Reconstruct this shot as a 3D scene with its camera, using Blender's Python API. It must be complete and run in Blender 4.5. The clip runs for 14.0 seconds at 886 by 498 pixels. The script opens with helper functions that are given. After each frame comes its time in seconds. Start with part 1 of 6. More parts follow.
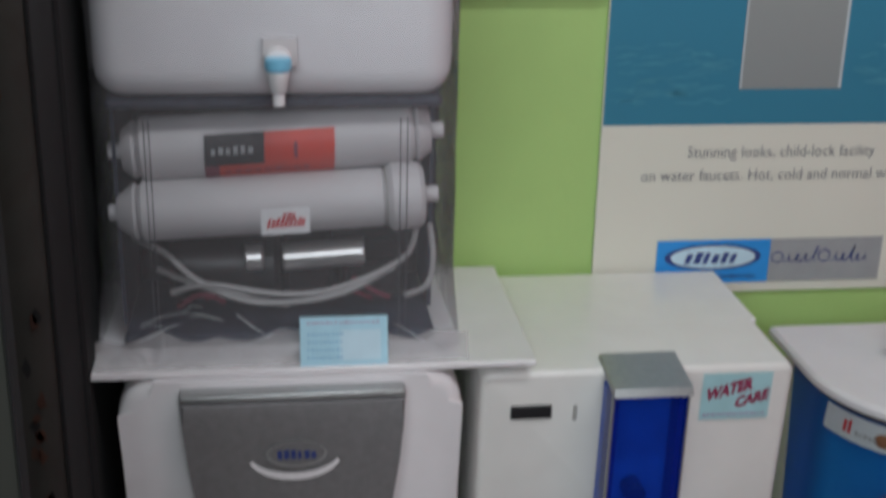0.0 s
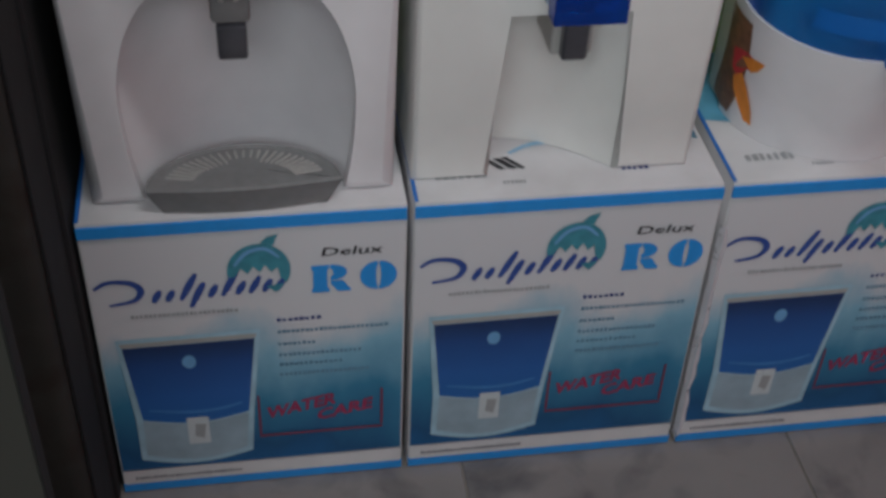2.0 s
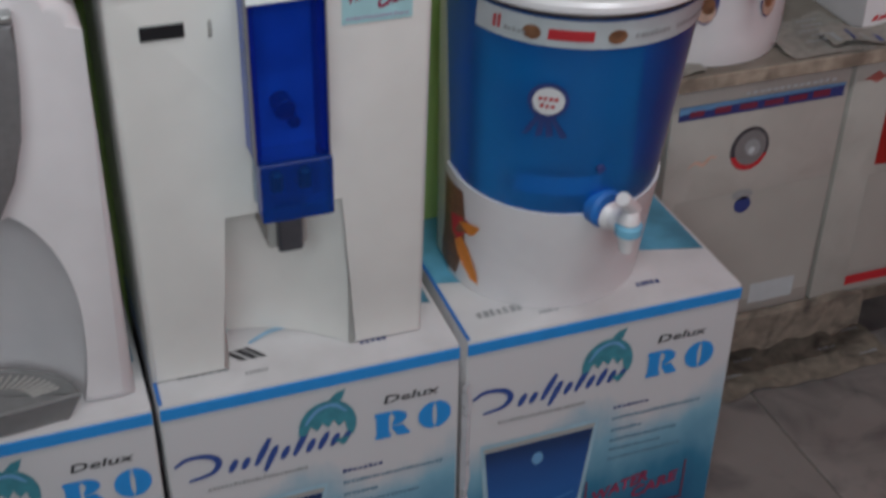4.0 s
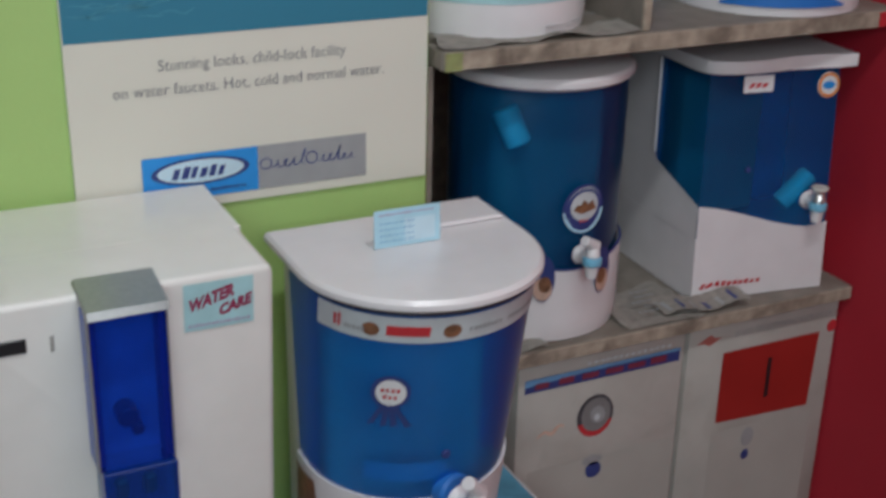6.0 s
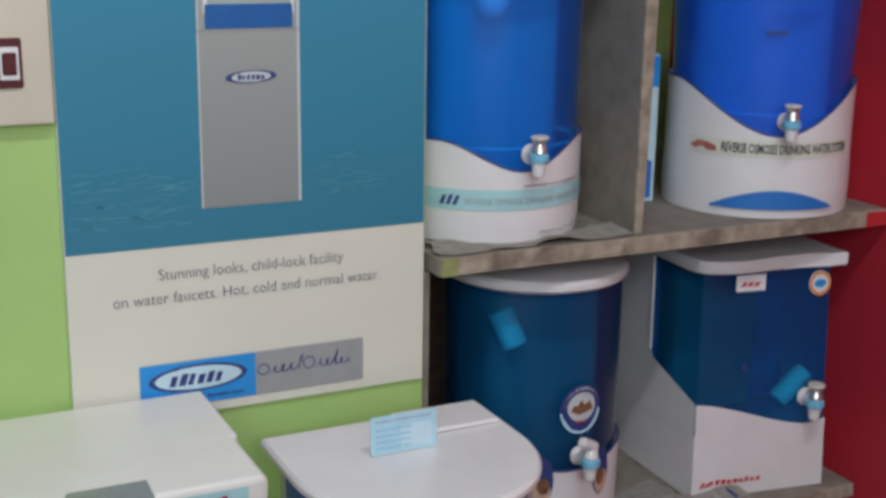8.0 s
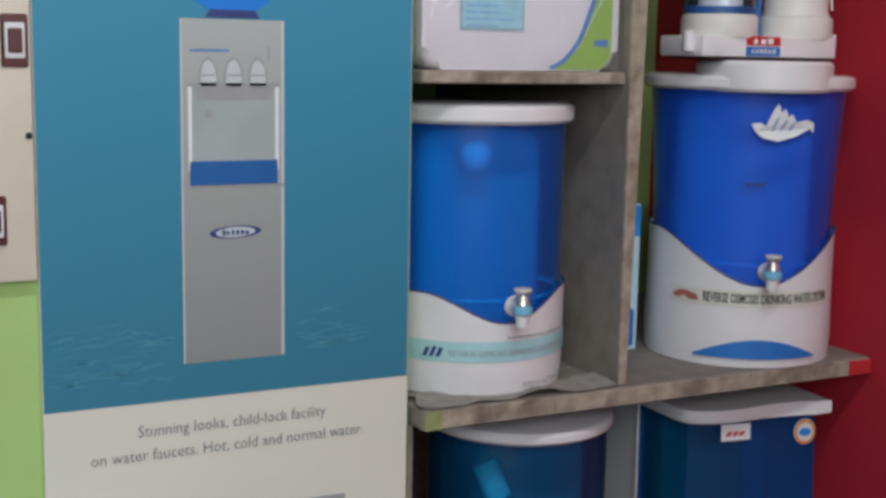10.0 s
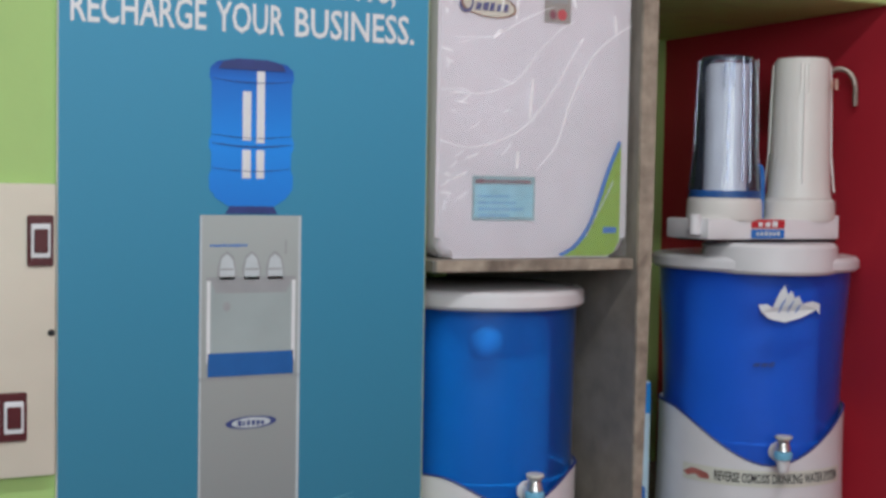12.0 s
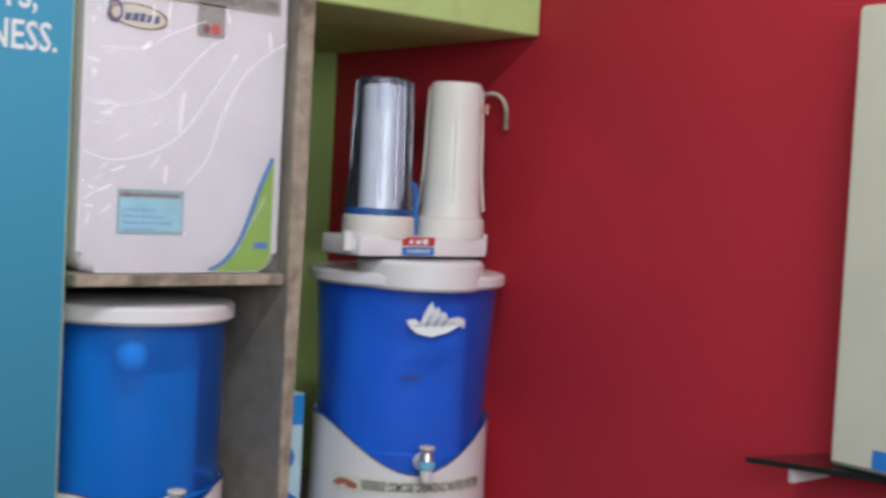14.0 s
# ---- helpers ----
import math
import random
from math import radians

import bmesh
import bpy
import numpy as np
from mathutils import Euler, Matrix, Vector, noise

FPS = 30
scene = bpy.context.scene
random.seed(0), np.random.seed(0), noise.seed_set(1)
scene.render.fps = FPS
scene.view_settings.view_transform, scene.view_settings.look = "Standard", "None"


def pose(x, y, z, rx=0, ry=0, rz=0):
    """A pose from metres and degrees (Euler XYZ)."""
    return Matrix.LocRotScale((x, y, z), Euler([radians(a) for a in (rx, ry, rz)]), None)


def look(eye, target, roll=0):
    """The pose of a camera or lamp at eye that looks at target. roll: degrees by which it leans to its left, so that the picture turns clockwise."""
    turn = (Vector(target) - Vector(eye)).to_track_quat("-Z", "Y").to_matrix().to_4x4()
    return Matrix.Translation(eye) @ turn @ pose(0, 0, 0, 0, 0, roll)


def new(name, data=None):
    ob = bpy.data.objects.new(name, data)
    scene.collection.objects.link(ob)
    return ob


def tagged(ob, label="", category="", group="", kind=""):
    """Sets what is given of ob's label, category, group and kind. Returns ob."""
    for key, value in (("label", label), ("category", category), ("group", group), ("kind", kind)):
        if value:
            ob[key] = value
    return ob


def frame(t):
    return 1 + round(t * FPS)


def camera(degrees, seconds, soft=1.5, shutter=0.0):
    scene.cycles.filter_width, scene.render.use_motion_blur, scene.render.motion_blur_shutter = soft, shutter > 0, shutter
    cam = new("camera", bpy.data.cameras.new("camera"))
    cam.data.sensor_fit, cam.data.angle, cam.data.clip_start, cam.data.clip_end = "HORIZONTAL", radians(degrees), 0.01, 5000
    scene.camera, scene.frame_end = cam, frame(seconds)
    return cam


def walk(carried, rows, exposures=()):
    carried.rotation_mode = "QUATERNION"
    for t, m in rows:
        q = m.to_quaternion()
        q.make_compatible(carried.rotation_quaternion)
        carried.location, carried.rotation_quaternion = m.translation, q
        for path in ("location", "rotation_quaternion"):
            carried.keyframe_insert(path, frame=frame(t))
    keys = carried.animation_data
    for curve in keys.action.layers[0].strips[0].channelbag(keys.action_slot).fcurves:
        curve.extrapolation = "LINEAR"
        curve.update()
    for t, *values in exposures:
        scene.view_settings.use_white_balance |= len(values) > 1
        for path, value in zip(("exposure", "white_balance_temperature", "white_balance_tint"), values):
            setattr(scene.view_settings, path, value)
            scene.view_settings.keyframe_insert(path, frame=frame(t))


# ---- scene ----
cam = camera(38.5, 14.0, soft=3.2, shutter=0.4)
PATH = [
    (0, (-0.204, -1.217, 1.616), (0.044, 0.644, 0.929), 1.3),
    (0.5, (-0.19, -1.228, 1.575), (0.048, 0.57, 0.732), 1.2),
    (1, (-0.164, -1.242, 1.53), (0.076, 0.487, 0.555), 0.7),
    (1.5, (-0.138, -1.214, 1.501), (0.074, 0.387, 0.32), 3.1),
    (2, (-0.178, -1.194, 1.436), (0.097, 0.310, 0.147), 2.8),
    (2.2, (-0.172, -1.206, 1.424), (0.103, 0.294, 0.131), 2.5),
    (4.3, (-0.079, -1.228, 1.521), (0.529, 0.382, 0.466), 0.5),
    (4.5, (-0.078, -1.229, 1.529), (0.522, 0.392, 0.523), 0.5),
    (5, (-0.061, -1.238, 1.565), (0.583, 0.407, 0.628), 0.8),
    (5.5, (-0.058, -1.249, 1.576), (0.679, 0.4, 0.717), 0.9),
    (6, (-0.053, -1.254, 1.588), (0.766, 0.401, 0.819), 1.3),
    (6.5, (-0.04, -1.261, 1.599), (0.843, 0.392, 0.899), 1.1),
    (7, (-0.037, -1.264, 1.606), (0.854, 0.408, 0.966), 0.6),
    (7.5, (-0.044, -1.263, 1.617), (0.822, 0.454, 1.071), 0.3),
    (8, (-0.051, -1.257, 1.624), (0.804, 0.48, 1.123), 0.9),
    (8.2, (-0.051, -1.256, 1.621), (0.803, 0.491, 1.155), 0.9),
    (10.3, (-0.054, -1.244, 1.671), (0.85, 0.518, 1.389), 1.0),
    (10.5, (-0.056, -1.246, 1.68), (0.845, 0.52, 1.42), 1.0),
    (11, (-0.062, -1.247, 1.695), (0.845, 0.527, 1.521), 0.5),
    (11.5, (-0.069, -1.252, 1.721), (0.837, 0.527, 1.59), 0.7),
    (12, (-0.072, -1.258, 1.734), (0.827, 0.527, 1.638), 1.0),
    (12.5, (-0.072, -1.263, 1.738), (0.849, 0.51, 1.655), 1.4),
    (13, (-0.054, -1.27, 1.744), (0.954, 0.454, 1.641), 2.1),
    (13.5, (-0.026, -1.291, 1.756), (1.131, 0.337, 1.652), 2.7),
    (14, (-0.011, -1.314, 1.774), (1.271, 0.218, 1.68), 3.0),
]
walk(cam, [(t, look(eye, target, roll)) for t, eye, target, roll in PATH],
     exposures=[(0, -0.45), (1, -0.36), (2.2, -0.42), (4.5, -0.3), (6, -0.22), (8, -0.07), (10.5, -0.16), (12, -0.2), (13, -0.25), (14, 0.1)])

# ---- light ----
world = bpy.data.worlds.new("world")
scene.world = world
world.use_nodes = True
sky = world.node_tree.nodes.new("ShaderNodeTexSky")
sky.sky_type, sky.sun_disc = "NISHITA", False
sky.sun_elevation, sky.sun_rotation = radians(50), radians(170)
world.node_tree.links.new(sky.outputs[0], world.node_tree.nodes["Background"].inputs[0])
world.node_tree.nodes["Background"].inputs[1].default_value = 0.10

sun = new("sun", bpy.data.lights.new("sun", "SUN"))
sun.data.energy, sun.data.angle, sun.data.color = 1.0, radians(10), (1.0, 0.97, 0.93)
sun.matrix_world = look((0, -6, 8), (0, 0, 0))

# daylight of the open shop front behind the camera
day = new("shop_front_daylight", bpy.data.lights.new("shop_front_daylight", "AREA"))
day.data.shape, day.data.size, day.data.size_y = "RECTANGLE", 2.2, 1.0
day.data.energy, day.data.color = 40, (0.91, 0.97, 1.0)
day.matrix_world = look((-0.45, -2.52, 2.25), (0.25, 0.3, 1.45))

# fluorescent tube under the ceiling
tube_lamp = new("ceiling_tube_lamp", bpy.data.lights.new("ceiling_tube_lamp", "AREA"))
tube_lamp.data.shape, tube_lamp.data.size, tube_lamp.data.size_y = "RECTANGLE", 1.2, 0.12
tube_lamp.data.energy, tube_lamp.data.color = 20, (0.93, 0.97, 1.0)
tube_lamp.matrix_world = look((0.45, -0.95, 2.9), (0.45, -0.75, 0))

# ---- materials ----
def mat(name, color, rough=0.5, metal=0.0, vary=0.06, scale=40.0, bump=0.0, bscale=200.0, coat=0.0, stain=None, stain_amount=0.3, stain_scale=6.0):
    m = bpy.data.materials.new(name)
    m.use_nodes = True
    nt = m.node_tree
    b = nt.nodes["Principled BSDF"]
    b.inputs["Roughness"].default_value = rough
    b.inputs["Metallic"].default_value = metal
    b.inputs["Coat Weight"].default_value = coat
    b.inputs["Coat Roughness"].default_value = 0.08
    tc = nt.nodes.new("ShaderNodeTexCoord")
    n = nt.nodes.new("ShaderNodeTexNoise")
    n.inputs["Scale"].default_value, n.inputs["Detail"].default_value = scale, 5
    nt.links.new(tc.outputs["Object"], n.inputs["Vector"])
    ramp = nt.nodes.new("ShaderNodeValToRGB")
    lo = [max(0, c * (1 - vary)) for c in color]
    hi = [min(1, c * (1 + vary)) for c in color]
    ramp.color_ramp.elements[0].position, ramp.color_ramp.elements[1].position = 0.3, 0.7
    ramp.color_ramp.elements[0].color, ramp.color_ramp.elements[1].color = (*lo, 1), (*hi, 1)
    nt.links.new(n.outputs["Fac"], ramp.inputs["Fac"])
    out = ramp.outputs["Color"]
    if stain:
        n2 = nt.nodes.new("ShaderNodeTexNoise")
        n2.inputs["Scale"].default_value, n2.inputs["Detail"].default_value, n2.inputs["Distortion"].default_value = stain_scale, 8, 0.6
        nt.links.new(tc.outputs["Object"], n2.inputs["Vector"])
        r2 = nt.nodes.new("ShaderNodeValToRGB")
        r2.color_ramp.elements[0].position, r2.color_ramp.elements[1].position = 0.5, 0.72
        r2.color_ramp.elements[0].color, r2.color_ramp.elements[1].color = (0, 0, 0, 1), (stain_amount,) * 3 + (1,)
        nt.links.new(n2.outputs["Fac"], r2.inputs["Fac"])
        mx = nt.nodes.new("ShaderNodeMix")
        mx.data_type = "RGBA"
        nt.links.new(r2.outputs["Color"], mx.inputs[0])
        nt.links.new(out, mx.inputs[6])
        mx.inputs[7].default_value = (*stain, 1)
        out = mx.outputs[2]
    nt.links.new(out, b.inputs["Base Color"])
    # uneven gloss
    mr = nt.nodes.new("ShaderNodeMapRange")
    mr.inputs["To Min"].default_value, mr.inputs["To Max"].default_value = rough * 0.85, min(1, rough * 1.15)
    nt.links.new(n.outputs["Fac"], mr.inputs["Value"])
    nt.links.new(mr.outputs["Result"], b.inputs["Roughness"])
    if bump:
        nb = nt.nodes.new("ShaderNodeTexNoise")
        nb.inputs["Scale"].default_value, nb.inputs["Detail"].default_value = bscale, 4
        nt.links.new(tc.outputs["Object"], nb.inputs["Vector"])
        bp = nt.nodes.new("ShaderNodeBump")
        bp.inputs["Strength"].default_value, bp.inputs["Distance"].default_value = bump, 0.002
        nt.links.new(nb.outputs["Fac"], bp.inputs["Height"])
        nt.links.new(bp.outputs["Normal"], b.inputs["Normal"])
    return m


def clear_mat(name, tint, body, share, rough=0.1, gloss=0.12, wrinkle=0.0, wscale=12.0):
    """Tinted see-through plastic: a share of it is see-through, the rest coloured body, with gloss on top."""
    m = bpy.data.materials.new(name)
    m.use_nodes = True
    nt = m.node_tree
    nt.nodes.remove(nt.nodes["Principled BSDF"])
    tr = nt.nodes.new("ShaderNodeBsdfTransparent")
    tr.inputs[0].default_value = (*tint, 1)
    df = nt.nodes.new("ShaderNodeBsdfPrincipled")
    df.inputs["Base Color"].default_value = (*body, 1)
    df.inputs["Roughness"].default_value = max(rough, 0.35)
    df.inputs["Coat Weight"].default_value = 0.0
    df.inputs["Coat Roughness"].default_value = 0.05
    mx = nt.nodes.new("ShaderNodeMixShader")
    mx.inputs[0].default_value = 1 - share
    gl = nt.nodes.new("ShaderNodeBsdfGlossy")
    gl.inputs["Roughness"].default_value = rough
    fr = nt.nodes.new("ShaderNodeFresnel")
    fr.inputs[0].default_value = 1.0 + gloss * 4
    mx2 = nt.nodes.new("ShaderNodeMixShader")
    nt.links.new(tr.outputs[0], mx.inputs[1])
    nt.links.new(df.outputs[0], mx.inputs[2])
    nt.links.new(fr.outputs[0], mx2.inputs[0])
    nt.links.new(mx.outputs[0], mx2.inputs[1])
    nt.links.new(gl.outputs[0], mx2.inputs[2])
    nt.links.new(mx2.outputs[0], nt.nodes["Material Output"].inputs[0])
    tc = nt.nodes.new("ShaderNodeTexCoord")
    nv = nt.nodes.new("ShaderNodeTexNoise")
    nv.inputs["Scale"].default_value, nv.inputs["Detail"].default_value, nv.inputs["Distortion"].default_value = (wscale if wrinkle else 9), 4, 1.2
    nt.links.new(tc.outputs["Object"], nv.inputs["Vector"])
    if wrinkle:
        bp = nt.nodes.new("ShaderNodeBump")
        bp.inputs["Strength"].default_value, bp.inputs["Distance"].default_value = wrinkle, 0.012
        nt.links.new(nv.outputs["Fac"], bp.inputs["Height"])
        for s in (gl, df, fr):
            nt.links.new(bp.outputs["Normal"], s.inputs["Normal"])
    else:
        rm = nt.nodes.new("ShaderNodeValToRGB")
        rm.color_ramp.elements[0].color = (*[c * 0.85 for c in body], 1)
        rm.color_ramp.elements[1].color = (*[min(1, c * 1.15) for c in body], 1)
        nt.links.new(nv.outputs["Fac"], rm.inputs["Fac"])
        nt.links.new(rm.outputs["Color"], df.inputs["Base Color"])
    return m


def gradient_mat(name, z0, z1, stops, rough=0.45, noise_amount=0.1, nscale=14.0, stretch=1.0):
    """A printed sheet whose ink runs from stop to stop with the height."""
    m = bpy.data.materials.new(name)
    m.use_nodes = True
    nt = m.node_tree
    b = nt.nodes["Principled BSDF"]
    b.inputs["Roughness"].default_value = max(rough, 0.6)
    tc = nt.nodes.new("ShaderNodeTexCoord")
    sep = nt.nodes.new("ShaderNodeSeparateXYZ")
    nt.links.new(tc.outputs["Object"], sep.inputs[0])
    mp = nt.nodes.new("ShaderNodeMapRange")
    mp.inputs["From Min"].default_value, mp.inputs["From Max"].default_value = z0, z1
    nt.links.new(sep.outputs["Z"], mp.inputs["Value"])
    ns = nt.nodes.new("ShaderNodeTexNoise")
    ns.inputs["Scale"].default_value, ns.inputs["Detail"].default_value = nscale, 5
    sc = nt.nodes.new("ShaderNodeMapping")
    sc.inputs["Scale"].default_value = (1, 1, stretch)
    nt.links.new(tc.outputs["Object"], sc.inputs[0])
    nt.links.new(sc.outputs[0], ns.inputs["Vector"])
    ad = nt.nodes.new("ShaderNodeMath")
    ad.operation = "MULTIPLY_ADD"
    ad.inputs[1].default_value = noise_amount
    nt.links.new(ns.outputs["Fac"], ad.inputs[0])
    nt.links.new(mp.outputs[0], ad.inputs[2])
    rp = nt.nodes.new("ShaderNodeValToRGB")
    els = rp.color_ramp.elements
    while len(els) < len(stops):
        els.new(0.5)
    for e, (p, c) in zip(els, stops):
        e.position, e.color = p, (*c, 1)
    nt.links.new(ad.outputs[0], rp.inputs["Fac"])
    nt.links.new(rp.outputs["Color"], b.inputs["Base Color"])
    return m


WHITE = mat("white_plastic", (0.79, 0.77, 0.785), 0.32, vary=0.03, scale=18, coat=0.15, stain=(0.55, 0.53, 0.5), stain_amount=0.15, stain_scale=5)
CREAM = mat("cream_plastic", (0.79, 0.785, 0.755), 0.3, vary=0.03, scale=16, coat=0.2, stain=(0.58, 0.57, 0.5), stain_amount=0.12, stain_scale=4)
OFFW = mat("offwhite_plastic", (0.68, 0.66, 0.6), 0.4, vary=0.04)
PANEL = mat("grey_panel", (0.21, 0.205, 0.21), 0.38, 0.25, vary=0.08, scale=120)
SILVER = mat("silver_paint", (0.42, 0.43, 0.43), 0.35, 0.6, vary=0.06, scale=160)
SILVERPAPER = mat("silver_wrapper", (0.78, 0.78, 0.82), 0.28, 0.35, vary=0.1, scale=30)
CHROME = mat("chrome", (0.78, 0.77, 0.75), 0.3, 0.85, vary=0.05)
DARK = mat("dark_plastic", (0.015, 0.015, 0.018), 0.35, vary=0.2)
SMOKE = mat("smoke_grey", (0.06, 0.06, 0.07), 0.3, vary=0.15)
RIM = mat("grey_rim", (0.4, 0.39, 0.37), 0.45, vary=0.06)
GRILL = mat("grey_grill", (0.21, 0.21, 0.21), 0.5, vary=0.08, scale=80)
SEAM = mat("dark_gasket", (0.03, 0.02, 0.02), 0.6, vary=0.2)
GREEN = mat("green_wall_paint", (0.40, 0.60, 0.20), 0.6, vary=0.05, scale=5, bump=0.25, bscale=90, stain=(0.33, 0.5, 0.17), stain_amount=0.5, stain_scale=3)
GREENEDGE = mat("light_green_paint", (0.5, 0.66, 0.25), 0.55, vary=0.06, scale=12, bump=0.2, stain=(0.4, 0.42, 0.22), stain_amount=0.4, stain_scale=14)
RED = mat("red_wall_paint", (0.46, 0.015, 0.033), 0.7, vary=0.06, scale=4, bump=0.3, bscale=70, stain=(0.40, 0.014, 0.029), stain_amount=0.5, stain_scale=2.5)
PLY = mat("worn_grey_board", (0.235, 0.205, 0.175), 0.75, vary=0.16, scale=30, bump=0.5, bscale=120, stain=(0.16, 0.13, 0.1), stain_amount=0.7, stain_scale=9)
# darker board colour, for the low shelf's edge and the niche's painted shade
PLYDARK = mat("dark_board", (0.15, 0.125, 0.10), 0.85, vary=0.3, scale=40, bump=0.5)
OLDPAPER = mat("brown_old_newsprint", (0.24, 0.205, 0.165), 0.9, vary=0.25, scale=40, bump=0.5, bscale=40, stain=(0.06, 0.05, 0.045), stain_amount=0.8, stain_scale=22)
PLYEDGE = mat("worn_board_edge", (0.36, 0.30, 0.235), 0.8, vary=0.25, scale=45, bump=0.6, bscale=150, stain=(0.12, 0.09, 0.07), stain_amount=0.8, stain_scale=18)
CEIL = mat("ceiling_paint", (0.5, 0.5, 0.47), 0.8, vary=0.03, scale=3)
# kept dark so that the unseen walls bounce little light
ROOM = mat("unseen_room_dark", (0.10, 0.10, 0.095), 0.8, vary=0.05, scale=3)
STEEL = mat("rusty_painted_steel", (0.044, 0.044, 0.040), 0.65, 0.0, vary=0.2, scale=9, bump=0.3, bscale=60, stain=(0.03, 0.022, 0.017), stain_amount=0.8, stain_scale=9)
STEEL.node_tree.nodes["Principled BSDF"].inputs["Specular IOR Level"].default_value = 0.12
# near-black for painted shade at the post, also for chips and a sheet edge
DEEPBLACK = mat("black_shade_and_chips", (0.008, 0.008, 0.009), 0.9, vary=0.3, scale=20)
RUST = mat("dark_rust", (0.05, 0.02, 0.012), 0.9, vary=0.4, scale=90)
STEEL2 = mat("grey_steel_sheet", (0.042, 0.044, 0.037), 0.5, 0.1, vary=0.08, scale=7)
CARD = mat("white_carton", (0.64, 0.63, 0.64), 0.6, vary=0.05, scale=20, bump=0.12, bscale=50, stain=(0.45, 0.43, 0.4), stain_amount=0.25, stain_scale=7)
# stained carton, darker than CARD in place of the shade under the shelf
CARDSHADE = mat("shaded_carton", (0.455, 0.44, 0.405), 0.7, vary=0.06, scale=14, bump=0.15, bscale=40, stain=(0.32, 0.29, 0.26), stain_amount=0.5, stain_scale=8)
PAPER = mat("newsprint", (0.31, 0.29, 0.26), 0.9, vary=0.15, scale=70, bump=0.5, bscale=40, stain=(0.2, 0.19, 0.18), stain_amount=0.6, stain_scale=60)
STICK = mat("pale_cyan_print", (0.40, 0.66, 0.70), 0.5, vary=0.06)
CYAN = mat("cyan_print", (0.42, 0.68, 0.80), 0.5, vary=0.06)
INKBLUE = mat("blue_ink", (0.02, 0.17, 0.55), 0.5, vary=0.06)
SKYBLUE = mat("bright_blue_ink", (0.02, 0.28, 0.72), 0.45, vary=0.05)
DULLBASE = mat("dull_pale_blue_print", (0.30, 0.40, 0.47), 0.5, vary=0.15, scale=20)
NAVYBLUE = mat("deep_blue_print", (0.016, 0.095, 0.32), 0.5, vary=0.4, scale=14)
NAVY = mat("navy_ink", (0.03, 0.05, 0.2), 0.5, vary=0.1)
LETTER = mat("dark_blue_ink", (0.03, 0.075, 0.3), 0.5, vary=0.1)
BLACKINK = mat("black_ink", (0.02, 0.02, 0.025), 0.6, vary=0.1)
GREYINK = mat("grey_ink", (0.33, 0.34, 0.35), 0.5, vary=0.05)
TOPBLUE = mat("watery_blue_print", (0.12, 0.38, 0.55), 0.5, vary=0.45, scale=9)
PANELPALE = mat("pale_grey_print", (0.43, 0.42, 0.385), 0.55, vary=0.05, scale=9)
PALEDARK = mat("faint_blue_ink", (0.12, 0.24, 0.34), 0.5, vary=0.05)
CARDINK = mat("mid_blue_ink", (0.15, 0.36, 0.62), 0.5, vary=0.05)
HAZYPLASTIC = mat("dull_white_plastic", (0.56, 0.54, 0.55), 0.5, vary=0.06, scale=12)
HOSE = mat("hose_plastic", (0.34, 0.33, 0.33), 0.35, vary=0.05)
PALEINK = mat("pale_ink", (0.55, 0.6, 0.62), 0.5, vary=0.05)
WHITEINK = mat("white_ink", (0.78, 0.79, 0.8), 0.5, vary=0.03)
REDINK = mat("red_ink", (0.55, 0.03, 0.04), 0.5, vary=0.08)
REDDISH = mat("dark_red_ink", (0.30, 0.03, 0.09), 0.5, vary=0.12)
MAROON = mat("maroon_ink", (0.2, 0.03, 0.06), 0.5, vary=0.1)
REDPANEL = mat("red_panel_print", (0.35, 0.022, 0.018), 0.4, vary=0.08, scale=8)
ORANGE = mat("orange_ink", (0.75, 0.25, 0.03), 0.5, vary=0.15, scale=60)
BROWNINK = mat("brown_ink", (0.22, 0.10, 0.05), 0.5, vary=0.45, scale=60)
TEAL = mat("teal_ink", (0.05, 0.25, 0.32), 0.5, vary=0.2, scale=60)
GREENINK = mat("leaf_green_ink", (0.25, 0.42, 0.03), 0.5, vary=0.06)
FLOAT = mat("pale_float_plastic", (0.92, 0.94, 0.95), 0.4, vary=0.05)
LIGHTBLUE = mat("light_blue_plastic", (0.2, 0.52, 0.72), 0.3, vary=0.05)
SWITCH = mat("maroon_switch_plate", (0.09, 0.012, 0.016), 0.35, vary=0.1, coat=0.3)
PLATE = mat("cream_switch_board", (0.68, 0.63, 0.52), 0.45, vary=0.04, scale=10)
CABINET = mat("cream_cabinet", (0.56, 0.53, 0.44), 0.5, vary=0.04, scale=9)
GLASSDARK = mat("black_glass", (0.012, 0.014, 0.014), 0.08, vary=0.1, coat=0.5)
POSTERW = mat("poster_cream", (0.72, 0.71, 0.62), 0.4, vary=0.02, scale=5)
POSTERB = gradient_mat("poster_blue", 0.2, 1.15, [(0.0, (0.028, 0.19, 0.29)), (0.45, (0.034, 0.245, 0.39)), (1.0, (0.055, 0.33, 0.53))], 0.55, 0.05, 3)
BOXPRINT = gradient_mat("carton_print", 0.0, 0.44, [(0.20, (0.012, 0.14, 0.38)), (0.44, (0.008, 0.08, 0.20)), (0.64, (0.035, 0.20, 0.34)), (0.84, (0.22, 0.44, 0.57)), (0.98, (0.62, 0.62, 0.64))], 0.5, 0.55, 8, 0.55)
